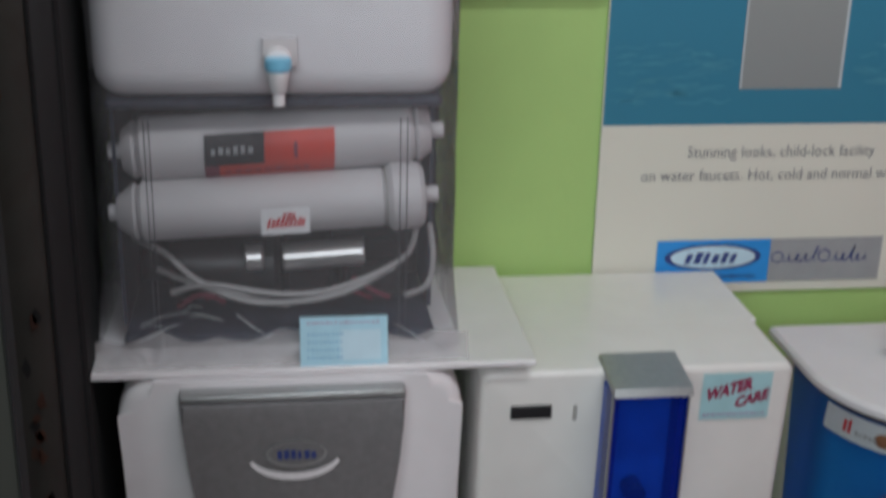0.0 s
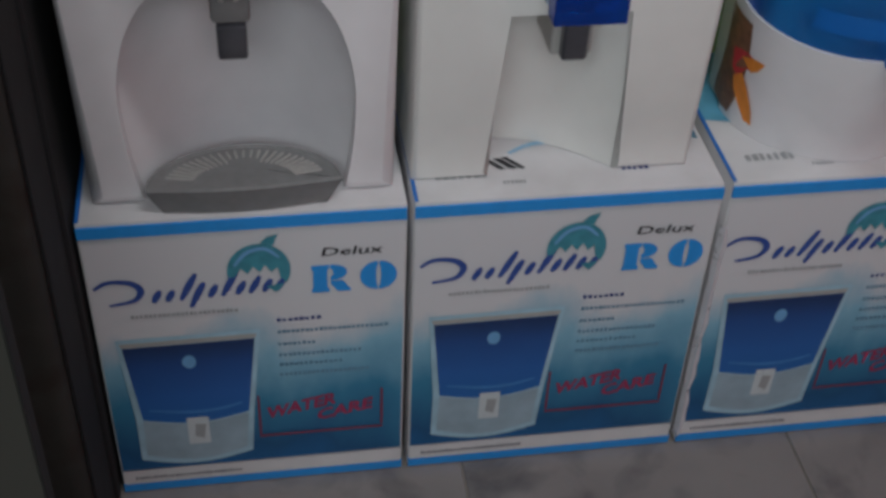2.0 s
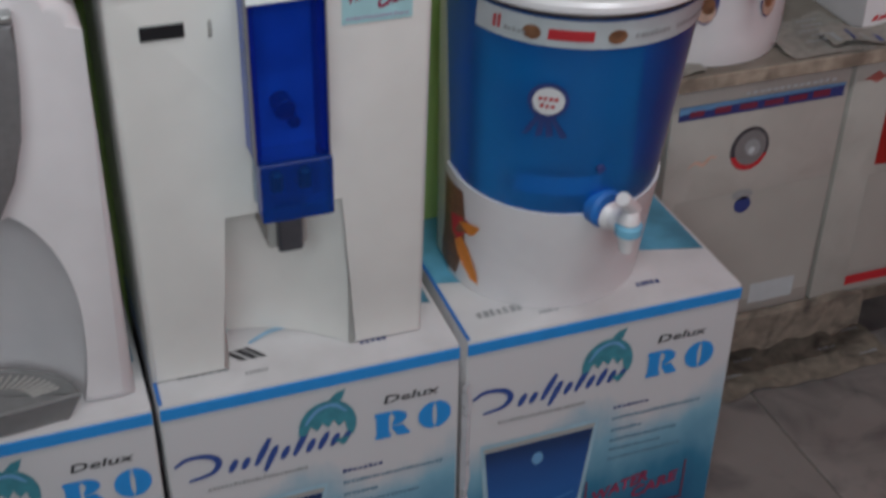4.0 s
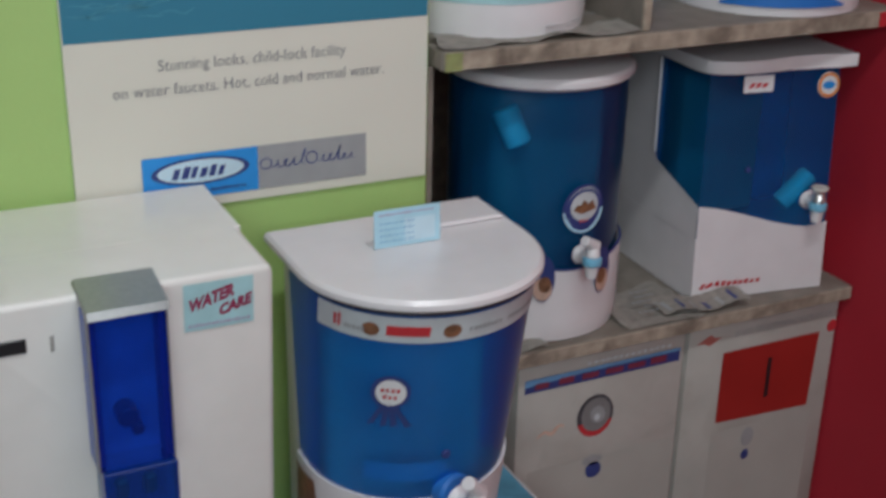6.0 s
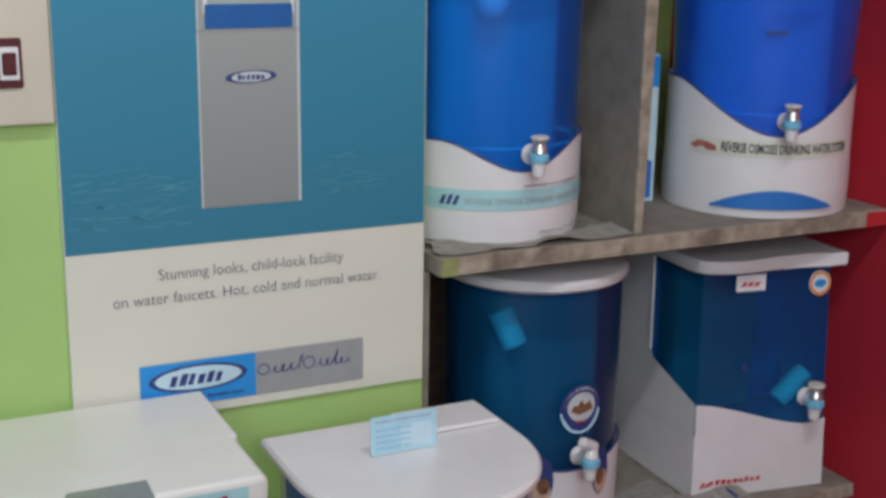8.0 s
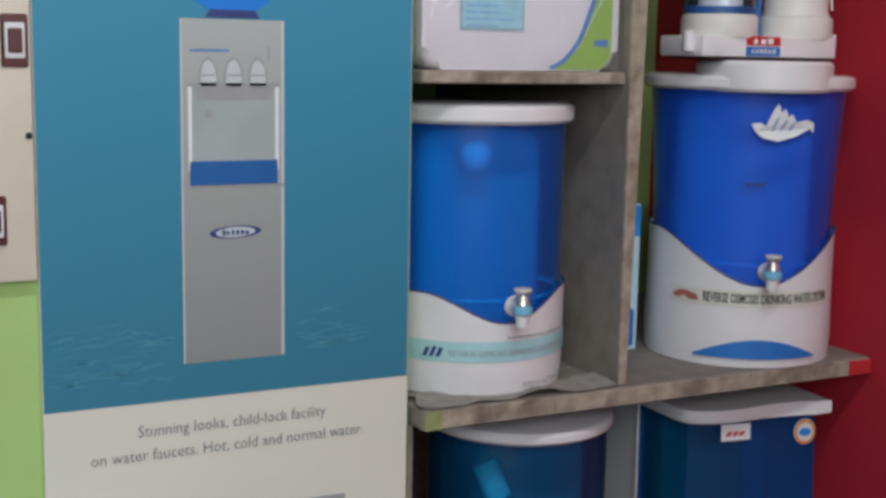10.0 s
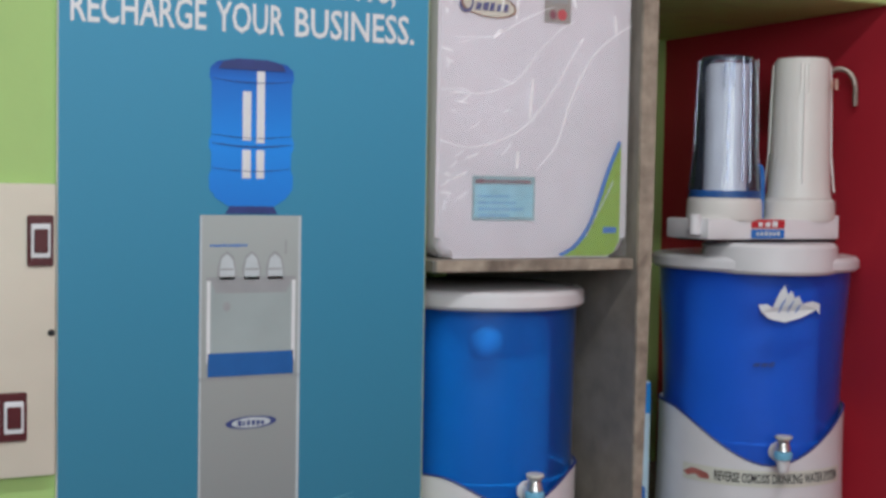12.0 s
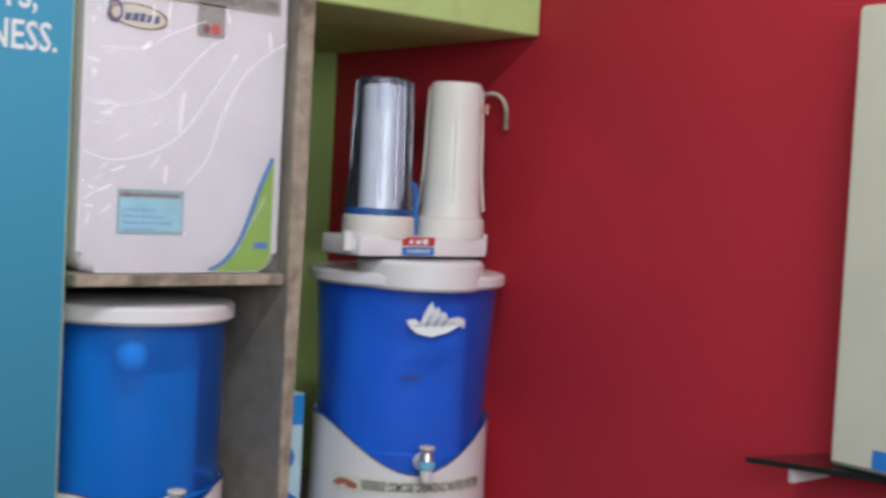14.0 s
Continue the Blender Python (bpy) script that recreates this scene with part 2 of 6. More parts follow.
PICTANK = gradient_mat("printed_tank_blue", 0.13, 0.29, [(0.0, (0.016, 0.13, 0.40)), (0.45, (0.018, 0.11, 0.37)), (0.8, (0.014, 0.07, 0.25)), (1.0, (0.010, 0.035, 0.12))], 0.5, 0.15, 18)
PICGLEAM = mat("printed_soft_gleam", (0.05, 0.20, 0.48), 0.5, vary=0.1)
WATERPALE = mat("pale_watery_print", (0.34, 0.52, 0.62), 0.5, vary=0.2, scale=16)
TANKBLUE = clear_mat("tank_blue_clear", (0.008, 0.33, 0.95), (0.003, 0.13, 0.65), 0.55, 0.3, 0.08)
TANKTEAL = clear_mat("tank_teal_clear", (0.006, 0.37, 0.84), (0.003, 0.125, 0.50), 0.55, 0.3, 0.08)
# TANKTEAL darkened, the niche's shade put into the colour
TANKSHADED = clear_mat("tank_teal_shaded_clear", (0.02, 0.40, 0.72), (0.001, 0.06, 0.22), 0.62, 0.3, 0.08)
TANKROYAL = clear_mat("tank_royal_clear", (0.03, 0.26, 1.0), (0.014, 0.11, 0.78), 0.46, 0.3, 0.08)
TUBEBLUE = clear_mat("tube_blue", (0.01, 0.13, 0.82), (0.0, 0.03, 0.45), 0.7, 0.15, 0.05)
TUBETEAL = clear_mat("tube_low_blue", (0.02, 0.22, 0.6), (0.005, 0.06, 0.35), 0.65, 0.2, 0.05)
FILM = clear_mat("plastic_film", (0.85, 0.85, 0.87), (0.55, 0.54, 0.56), 0.85, 0.16, 0.045, 0.6, 10)
SLACK = clear_mat("gathered_film", (0.80, 0.79, 0.80), (0.58, 0.56, 0.57), 0.66, 0.2, 0.05, 0.8, 22)
SHRINK = clear_mat("shrink_wrap", (0.97, 0.97, 0.98), (0.75, 0.75, 0.77), 0.88, 0.1, 0.14, 0.6, 16)
BOWL = clear_mat("clear_bowl", (0.88, 0.91, 0.98), (0.30, 0.38, 0.55), 0.90, 0.06, 0.13)
WRAPPED = mat("wrapped_pinkish_white", (0.69, 0.648, 0.688), 0.38, vary=0.04, scale=9, stain=(0.6, 0.54, 0.57), stain_amount=0.5, stain_scale=5)
# near-white that paints the film's highlights
STREAK = mat("painted_film_glint", (0.95, 0.94, 0.95), 0.2, vary=0.02, coat=0.5)
BOWLWHITE = mat("white_bowl_plastic", (0.80, 0.77, 0.73), 0.35, vary=0.03, scale=12)
LABELRED = mat("bright_red_label", (0.62, 0.045, 0.025), 0.45, vary=0.12, scale=30)
SLOGANINK = mat("dark_grey_ink", (0.14, 0.14, 0.17), 0.55, vary=0.1)
CARDGREY = mat("grey_teal_card", (0.26, 0.40, 0.43), 0.5, vary=0.08)
CARDTEAL = mat("dull_cyan_card", (0.30, 0.56, 0.66), 0.5, vary=0.12, scale=30)
CARDFAINT = mat("faint_card_ink", (0.27, 0.50, 0.68), 0.5, vary=0.05)
CARDROSE = mat("faint_rose_ink", (0.42, 0.36, 0.50), 0.5, vary=0.05)
SMEAR = mat("olive_paint_smear", (0.27, 0.30, 0.12), 0.7, vary=0.2, scale=60, stain=(0.3, 0.24, 0.16), stain_amount=0.6, stain_scale=40)
CARTRIDGE = mat("pale_cartridge_foil", (0.82, 0.83, 0.88), 0.45, 0.0, vary=0.06, scale=30)
CARDPALE = mat("pale_card_field", (0.55, 0.74, 0.84), 0.5, vary=0.04)
AGED = mat("dull_aged_chrome", (0.36, 0.30, 0.26), 0.45, 0.7, vary=0.15)
FADED = mat("faded_orange_ink", (0.62, 0.42, 0.33), 0.6, vary=0.15, scale=90)
FADEDRED = mat("faded_red_ink", (0.42, 0.13, 0.11), 0.6, vary=0.2, scale=60)
RECESS = mat("printed_recess_grey", (0.36, 0.42, 0.42), 0.5, vary=0.12, scale=7)
DEEPPALE = mat("pale_column_liner", (0.34, 0.42, 0.5), 0.5, vary=0.25, scale=14)
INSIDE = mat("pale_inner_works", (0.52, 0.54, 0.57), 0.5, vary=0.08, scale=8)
# INSIDE darkened the same way for the tanks standing in shade
INSIDEDIM = mat("shaded_inner_works", (0.25, 0.26, 0.28), 0.5, vary=0.1, scale=8)
# near-black in place of shade inside the purifier and the angular tank
INNERDARK = mat("inner_shade_dark", (0.03, 0.035, 0.06), 0.6, vary=0.2)


def marble_mat():
    m = mat("marble_tile", (0.24, 0.22, 0.21), 0.22, vary=0.12, scale=5, stain=(0.09, 0.085, 0.09), stain_amount=0.9, stain_scale=8)
    nt = m.node_tree
    info = nt.nodes.new("ShaderNodeObjectInfo")
    for n in [n for n in nt.nodes if n.type == "TEX_NOISE"]:
        n.noise_dimensions = "4D"
        mu = nt.nodes.new("ShaderNodeMath")
        mu.operation, mu.inputs[1].default_value = "MULTIPLY", 20
        nt.links.new(info.outputs["Random"], mu.inputs[0])
        nt.links.new(mu.outputs[0], n.inputs["W"])
    return m


MARBLE = marble_mat()

# ---- builders ----
ORIGIN = {}
WRITING = set("writing heading footnote small_writing brush_name stamp_writing top_writing line_of_writing sticker_writing badge_writing label_writing band_writing mark subtitle strip_writing water_ripple slogan headline big_letters quality_word".split())


def thing(name, base, label, category, group="", kind=""):
    e = new(name)
    e.empty_display_size = 0.05
    e.location = base
    ORIGIN[e] = Vector(base)
    return tagged(e, label, category, group, kind)


def mesh_of(bm, name, material):
    bmesh.ops.recalc_face_normals(bm, faces=bm.faces)
    for f in bm.faces:
        f.smooth = True
    for e in bm.edges:
        e.smooth = len(e.link_faces) == 2 and e.calc_face_angle(0) < 0.6
    me = bpy.data.meshes.new(name)
    bm.to_mesh(me)
    bm.free()
    me.materials.append(material)
    return me


def part(name, bm, material, parent, label=""):
    org = ORIGIN[parent]
    bmesh.ops.translate(bm, verts=bm.verts, vec=-org)
    ob = new(name, mesh_of(bm, name, material))
    ob.parent = parent
    ORIGIN[ob] = org
    if name in ("tank_wall", "window", "clear_bowl", "plastic_film", "film_slack", "film_crease", "shrink_wrap", "column_glass", "column_foot"):
        ob.visible_shadow = False
    if name in WRITING:
        ob["kind"] = "stuff"
    return tagged(ob, label)


def solid(name, bm, material, label, category, kind="", group="", base=None):
    """A top-level thing of one mesh, with its origin at base."""
    org = Vector(base or (0, 0, 0))
    bmesh.ops.translate(bm, verts=bm.verts, vec=-org)
    ob = new(name, mesh_of(bm, name, material))
    ob.location = org
    ORIGIN[ob] = org
    return tagged(ob, label, category, group, kind)


def box(x0, x1, y0, y1, z0, z1, bevel=0.0, seg=2, bm=None):
    bm = bm or bmesh.new()
    r = bmesh.ops.create_cube(bm, size=1)
    vs = r["verts"]
    bmesh.ops.transform(bm, verts=vs, matrix=Matrix.LocRotScale(((x0 + x1) / 2, (y0 + y1) / 2, (z0 + z1) / 2), None, (x1 - x0, y1 - y0, z1 - z0)))
    if bevel:
        es = list({e for v in vs for e in v.link_edges})
        bmesh.ops.bevel(bm, geom=es, offset=bevel, segments=seg, profile=0.5, affect="EDGES")
    return bm


def prism(pts, d0, d1, axis="y", bevel=0.0, seg=2, bm=None):
    """The outline pts pulled from d0 to d1 along axis; pts are (x, z) for y, (x, y) for z, (y, z) for x."""
    bm = bm or bmesh.new()
    def at(p, d):
        return {"y": (p[0], d, p[1]), "z": (p[0], p[1], d), "x": (d, p[0], p[1])}[axis]
    a = [bm.verts.new(at(p, d0)) for p in pts]
    b = [bm.verts.new(at(p, d1)) for p in pts]
    n = len(pts)
    fa = bm.faces.new(a)
    bm.faces.new(b[::-1])
    for i in range(n):
        bm.faces.new((a[i], b[i], b[(i + 1) % n], a[(i + 1) % n]))
    if bevel:
        bmesh.ops.bevel(bm, geom=list(fa.edges), offset=bevel, segments=seg, profile=0.5, affect="EDGES")
    return bm


def loft(rings, bm=None, caps=(True, True)):
    bm = bm or bmesh.new()
    rows = [[bm.verts.new(p) for p in r] for r in rings]
    n = len(rows[0])
    for a, b in zip(rows, rows[1:]):
        for i in range(n):
            bm.faces.new((a[i], a[(i + 1) % n], b[(i + 1) % n], b[i]))
    if caps[0]:
        bm.faces.new(rows[0][::-1])
    if caps[1]:
        bm.faces.new(rows[-1])
    return bm


def lathe(cx, cy, profile, n=48, bm=None, caps=(True, True)):
    """profile: (radius, z) from below to above."""
    return loft([[(cx + r * math.cos(2 * math.pi * i / n), cy + r * math.sin(2 * math.pi * i / n), z) for i in range(n)] for r, z in profile], bm, caps)


def tube(pts, r, n=8, bm=None):
    rings = []
    for i, p in enumerate(pts):
        p = Vector(p)
        d = (Vector(pts[min(i + 1, len(pts) - 1)]) - Vector(pts[max(i - 1, 0)])).normalized()
        side = d.cross(Vector((0, 0, 1)))
        if side.length < 0.1:
            side = d.cross(Vector((1, 0, 0)))
        side.normalize()
        up = side.cross(d)
        rings.append([p + r * (math.cos(2 * math.pi * k / n) * side + math.sin(2 * math.pi * k / n) * up) for k in range(n)])
    return loft(rings, bm)


def rod(a, b, r0, r1=None, n=24, bm=None):
    a, b = Vector(a), Vector(b)
    r1 = r0 if r1 is None else r1
    d = (b - a).normalized()
    side = d.cross(Vector((0, 0, 1)))
    if side.length < 0.1:
        side = d.cross(Vector((1, 0, 0)))
    side.normalize()
    up = side.cross(d)
    e = min(0.15 * min(r0, r1), (b - a).length * 0.2)
    stops = [(a, r0 - e), (a + d * e, r0), (b - d * e, r1), (b, r1 - e)]
    return loft([[p + r * (math.cos(2 * math.pi * k / n) * side + math.sin(2 * math.pi * k / n) * up) for k in range(n)] for p, r in stops], bm)


def smooth_pts(pts, steps=6):
    """A soft curve through pts."""
    out = []
    p = [Vector(q) for q in pts]
    p = [2 * p[0] - p[1]] + p + [2 * p[-1] - p[-2]]
    for i in range(1, len(p) - 2):
        for k in range(steps):
            t = k / steps
            out.append(0.5 * (2 * p[i] + (p[i + 1] - p[i - 1]) * t + (2 * p[i - 1] - 5 * p[i] + 4 * p[i + 1] - p[i + 2]) * t * t + (3 * p[i] - p[i - 1] - 3 * p[i + 1] + p[i + 2]) * t ** 3))
    out.append(p[-2])
    return out


def flat(y):
    """Maps (u, v) onto an upright plane that faces the camera's side."""
    return lambda u, v: Vector((u, y, v))


def round_map(cx, cy, radius, face):
    """Maps (u metres along the round, z) onto a round wall; face: degrees of the way that u = 0 looks. radius(z) or a number."""
    def at(u, v):
        r = radius(v) if callable(radius) else radius
        a = radians(face) + u / r
        return Vector((cx + r * math.cos(a), cy + r * math.sin(a), v))
    return at


def patch(m, u0, u1, v0, v1, nu=1, nv=1, bm=None):
    bm = bm or bmesh.new()
    g = [[bm.verts.new(m(u0 + (u1 - u0) * i / nu, v0 + (v1 - v0) * j / nv)) for i in range(nu + 1)] for j in range(nv + 1)]
    for j in range(nv):
        for i in range(nu):
            bm.faces.new((g[j][i], g[j][i + 1], g[j + 1][i + 1], g[j + 1][i]))
    return bm


def disc(m, u, v, ru, rv, n=28, tilt=0.0, bm=None, inner=0.0):
    bm = bm or bmesh.new()
    c, s = math.cos(tilt), math.sin(tilt)
    def ring(k):
        return [bm.verts.new(m(u + c * ru * k * math.cos(2 * math.pi * i / n) - s * rv * k * math.sin(2 * math.pi * i / n),
                               v + s * ru * k * math.cos(2 * math.pi * i / n) + c * rv * k * math.sin(2 * math.pi * i / n))) for i in range(n)]
    a = ring(1)
    b = ring(inner or 0.5)
    for i in range(n):
        bm.faces.new((a[i], a[(i + 1) % n], b[(i + 1) % n], b[i]))
    if not inner:
        bm.faces.new(b)
    return bm


def shape(m, pts, bm=None):
    bm = bm or bmesh.new()
    bm.faces.new([bm.verts.new(m(*p)) for p in pts])
    return bm


def text(m, body, u, v, width, height, slope=0.0, bold=0.0, bm=None):
    """Letters set in the built-in font, left end at u and base line at v, fitted to width and capital height."""
    cu = bpy.data.curves.new("letters", "FONT")
    cu.body, cu.resolution_u, cu.offset = body, 2, bold
    ob = new("letters", cu)
    bpy.context.view_layer.update()
    me = bpy.data.meshes.new_from_object(ob.evaluated_get(bpy.context.evaluated_depsgraph_get()))
    bpy.data.objects.remove(ob)
    bpy.data.curves.remove(cu)
    bm = bm or bmesh.new()
    t = bmesh.new()
    t.from_mesh(me)
    bpy.data.meshes.remove(me)
    xs = [q.co.x for q in t.verts]
    w, x0 = max(xs) - min(xs), min(xs)
    k = width / w
    h = height / 0.7
    for q in t.verts:
        q.co = m(u + (q.co.x - x0) * k + slope * q.co.y * h, v + q.co.y * h)
    tmp = bpy.data.meshes.new("letters")
    t.to_mesh(tmp)
    t.free()
    bm.from_mesh(tmp)
    bpy.data.meshes.remove(tmp)
    return bm


def bars(m, u, v, width, height, count, seed, slope=0.0, bm=None):
    """Unreadable writing as a row of small bars."""
    rnd = random.Random(seed)
    bm = bm or bmesh.new()
    x = u
    for i in range(count):
        w = width / count * rnd.uniform(0.55, 0.8)
        h = height * rnd.uniform(0.7, 1.0)
        s = slope * h
        shape(m, [(x, v), (x + w, v), (x + w + s, v + h), (x + s, v + h)], bm)
        x += width / count
    return bm


def ribbon(m, pts, width, bm=None):
    """A flat brush stroke along (u, v) points, thinner at its ends."""
    bm = bm or bmesh.new()
    c = smooth_pts([(a, 0, b) for a, b in pts], 5)
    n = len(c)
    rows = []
    for i, p in enumerate(c):
        d = (c[min(i + 1, n - 1)] - c[max(i - 1, 0)]).normalized()
        k = width / 2 * (0.45 + 0.55 * math.sin(math.pi * (i + 0.5) / n)) * (0.75 + 0.25 * abs(d.z))
        rows.append((bm.verts.new(m(p.x - d.z * k, p.z + d.x * k)), bm.verts.new(m(p.x + d.z * k, p.z - d.x * k))))
    for a, b in zip(rows, rows[1:]):
        bm.faces.new((a[0], b[0], b[1], a[1]))
    return bm


def squiggle(m, u, v, width, height, waves, thick, bm=None, seed=2):
    """An uneven looping brush stroke that stands in for a name."""
    rnd = random.Random(seed)
    tall = [height * rnd.choice((0.75, 0.9, 1.0, 1.9)) for _ in range(waves + 1)]
    step = width / waves
    pts = []
    for i in range(waves * 8 + 1):
        s = i / 8
        k = min(int(s), waves - 1)
        a = 2 * math.pi * s
        h = tall[k] * (0.5 - 0.5 * math.cos(a))
        pts.append((u + step * s + step * 0.30 * math.sin(a) * (0.6 + 0.4 * (k % 2)) + 0.35 * h, v + h))
    return ribbon(m, pts, thick, bm)

# ---- structure ----
FRONT, WALLX, BACKY = 0.305, 1.528, 0.905
solid("wall_green", box(-1.7, 0.690, FRONT, FRONT + 0.06, 0, 2.95, 0.003, 1), GREEN, "light green painted wall panel behind the machines", "wall", "structure")
solid("niche_side", box(0.630, 0.690, FRONT + 0.06, BACKY, 0, 2.95), GREENEDGE, "light green side of the shelf niche", "wall", "structure")
solid("wall_back", box(0.630, WALLX, BACKY, BACKY + 0.1, 0, 2.95), GREEN, "green painted back wall of the niche", "wall", "structure")
solid("wall_red", box(WALLX, WALLX + 0.12, -2.6, BACKY + 0.1, 0, 2.95), RED, "dark red painted side wall", "wall", "structure")
# unseen walls added, closed below the opening to hold light off low parts
solid("wall_left", box(-1.82, -1.7, -2.6, FRONT + 0.06, 0, 2.95), ROOM, "plain unseen side wall, dark to cut bounced light", "wall", "structure")
bm = box(-1.82, -1.66, -2.72, -2.6, 0, 2.95)
box(0.76, WALLX + 0.12, -2.72, -2.6, 0, 2.95, bm=bm)
box(-1.66, 0.76, -2.72, -2.6, 2.75, 2.95, bm=bm)
box(-1.66, 0.76, -2.72, -2.6, 0, 1.68, bm=bm)
solid("wall_front", bm, ROOM, "plain unseen wall, its high opening set to darken low parts", "wall", "structure")
solid("ceiling", box(-1.82, WALLX + 0.12, -2.72, BACKY + 0.1, 2.95, 3.05), CEIL, "plain white ceiling", "ceiling", "structure")
solid("soffit", box(1.055, WALLX - 0.002, 0.292, BACKY - 0.002, 2.047, 2.35, 0.003, 1), GREENEDGE, "green painted boxed-in soffit over the shelves", "soffit", "structure")
solid("soffit_over_wrapped_unit", box(0.692, 1.0225, 0.32, BACKY - 0.002, 2.16, 2.35, 0.003, 1), GREENEDGE, "green painted boxed-in soffit over the wrapped unit", "soffit", "structure")

solid("niche_lining", box(0.6905, 0.6985, FRONT + 0.002, BACKY - 0.001, 0, 1.142), PLY, "worn grey board lining of the lower niche", "board", "structure")
# added board whose dark colour stands for the shade of the lower bay
solid("niche_back_board", box(0.699, WALLX - 0.002, BACKY - 0.012, BACKY - 0.002, 0.172, 1.142), PLYDARK, "board added behind the lower shelf, dark in place of shade", "board", "structure")

SHELFY = 0.266


def shelf(name, x0, x1, y0, z0, z1, label):
    t = thing(name, (x0, y0, z0), label, "shelf", kind="structure")
    part("board", box(x0, x1, y0 + 0.004, BACKY - 0.013, z0, z1, 0.002, 1), PLY, t)
    bm = box(x0 + 0.002, x1 - 0.002, y0, y0 + 0.0035, z0 + 0.001, z1 - 0.001, 0.001, 1)
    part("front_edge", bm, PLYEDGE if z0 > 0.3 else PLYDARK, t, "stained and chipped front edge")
    return t


shelf("shelf_upper", 0.694, 1.0225, 0.285, 1.618, 1.636, "short worn grey board shelf with chipped edge")
mid = shelf("shelf_middle", 0.694, WALLX - 0.003, SHELFY, 1.143, 1.171, "long worn board shelf with stained edge")
part("painted_end", box(WALLX - 0.052, WALLX - 0.004, SHELFY - 0.002, SHELFY - 0.0005, 1.145, 1.169), REDINK, mid, "end smeared with red wall paint")
part("green_end", box(0.696, 0.722, SHELFY - 0.002, SHELFY - 0.0005, 1.144, 1.170), SMEAR, mid, "end smeared with green wall paint")
shelf("shelf_lower", 0.699, WALLX - 0.003, 0.278, 0.646, 0.671, "dusty grey board shelf strewn with newspaper")
shelf("shelf_bottom", 0.860, WALLX - 0.003, 0.300, 0.140, 0.168, "low grey board shelf near the floor")
dv = thing("divider", (1.047, 0.3, 1.171), "upright worn board divider between the shelves", "divider", kind="structure")
upright = [(1.026, 1.1715), (1.0395, 1.1715), (1.049, 1.70), (1.053, 2.9), (1.0235, 2.9), (1.0235, 1.70)]
part("board", prism(upright, 0.284, BACKY - 0.004, "y"), PLY, dv)
part("front_edge", prism(upright, 0.278, 0.2835, "y", 0.0015, 1), PLYEDGE, dv, "edge stained brown where the paint rubbed off")

# ---- machines on cartons ----
TOP = 0.487


def lean(bm, amount=0.04, z0=TOP, z1=1.03):
    for v in bm.verts:
        if v.co.y > 0.0785:
            continue
        v.co.y += amount * (1 - (v.co.z - z0) / (z1 - z0))
    return bm


def stencil_letters(m, u, v, h, bm=None):
    """The letters RO as heavy slab shapes, each cut by an upright slit."""
    bm = bm or bmesh.new()
    k = h / 0.045
    def put(pts):
        shape(m, [(u + a * k, v + b * k) for a, b in pts], bm)
    def half(c, z, rx, ry, ix, iz, a0, a1):
        o = [(c + rx * math.cos(a), z + ry * math.sin(a)) for a in np.linspace(a0, a1, 14)]
        q = [(c + ix * math.cos(a), z + iz * math.sin(a)) for a in np.linspace(a1, a0, 14)]
        return o + q
    put([(0, 0), (0.0225, 0), (0.0225, 0.006), (0.020, 0.008), (0.020, 0.037), (0.0225, 0.039), (0.0225, 0.045), (0, 0.045), (0, 0.039), (0.002, 0.037), (0.002, 0.008), (0, 0.006)])
    put(half(0.0238, 0.032, 0.0212, 0.013, 0.0035, 0.0065, math.pi / 2, -math.pi / 2))
    put([(0.0238, 0.0182), (0.039, 0.0182), (0.047, 0.006), (0.049, 0.005), (0.049, 0), (0.033, 0), (0.0238, 0.0135)])
    put(half(0.0835, 0.0225, 0.0225, 0.0235, 0.0022, 0.0165, math.pi / 2, math.pi * 1.5))
    put(half(0.0852, 0.0225, 0.0225, 0.0235, 0.0022, 0.0165, math.pi / 2, -math.pi / 2))
    return bm


def brush_strokes(m, u, v):
    """Slanted brush strokes of uneven height that stand in for a name."""
    bm = bmesh.new()
    ribbon(m, [(u - 0.022, v + 0.030), (u - 0.004, v + 0.040), (u + 0.022, v + 0.037), (u + 0.034, v + 0.024), (u + 0.024, v + 0.008), (u - 0.006, v + 0.002)], 0.0095, bm)
    x = u + 0.047
    for h, low, step in ((0.020, 0, 0.017), (0.018, 0, 0.017), (0.042, 0, 0.017), (0.026, -0.014, 0.018), (0.020, 0, 0.016), (0.042, 0, 0.018), (0.021, 0, 0.016), (0.027, 0, 0.017), (0.020, 0, 0.016), (0.019, 0, 0.016)):
        b = v + (x - u) * 0.045
        ribbon(m, [(x + low * 0.4, b + low), (x + h * 0.25, b + h * 0.5), (x + h * 0.5, b + h)], 0.0098, bm)
        x += step
    return bm


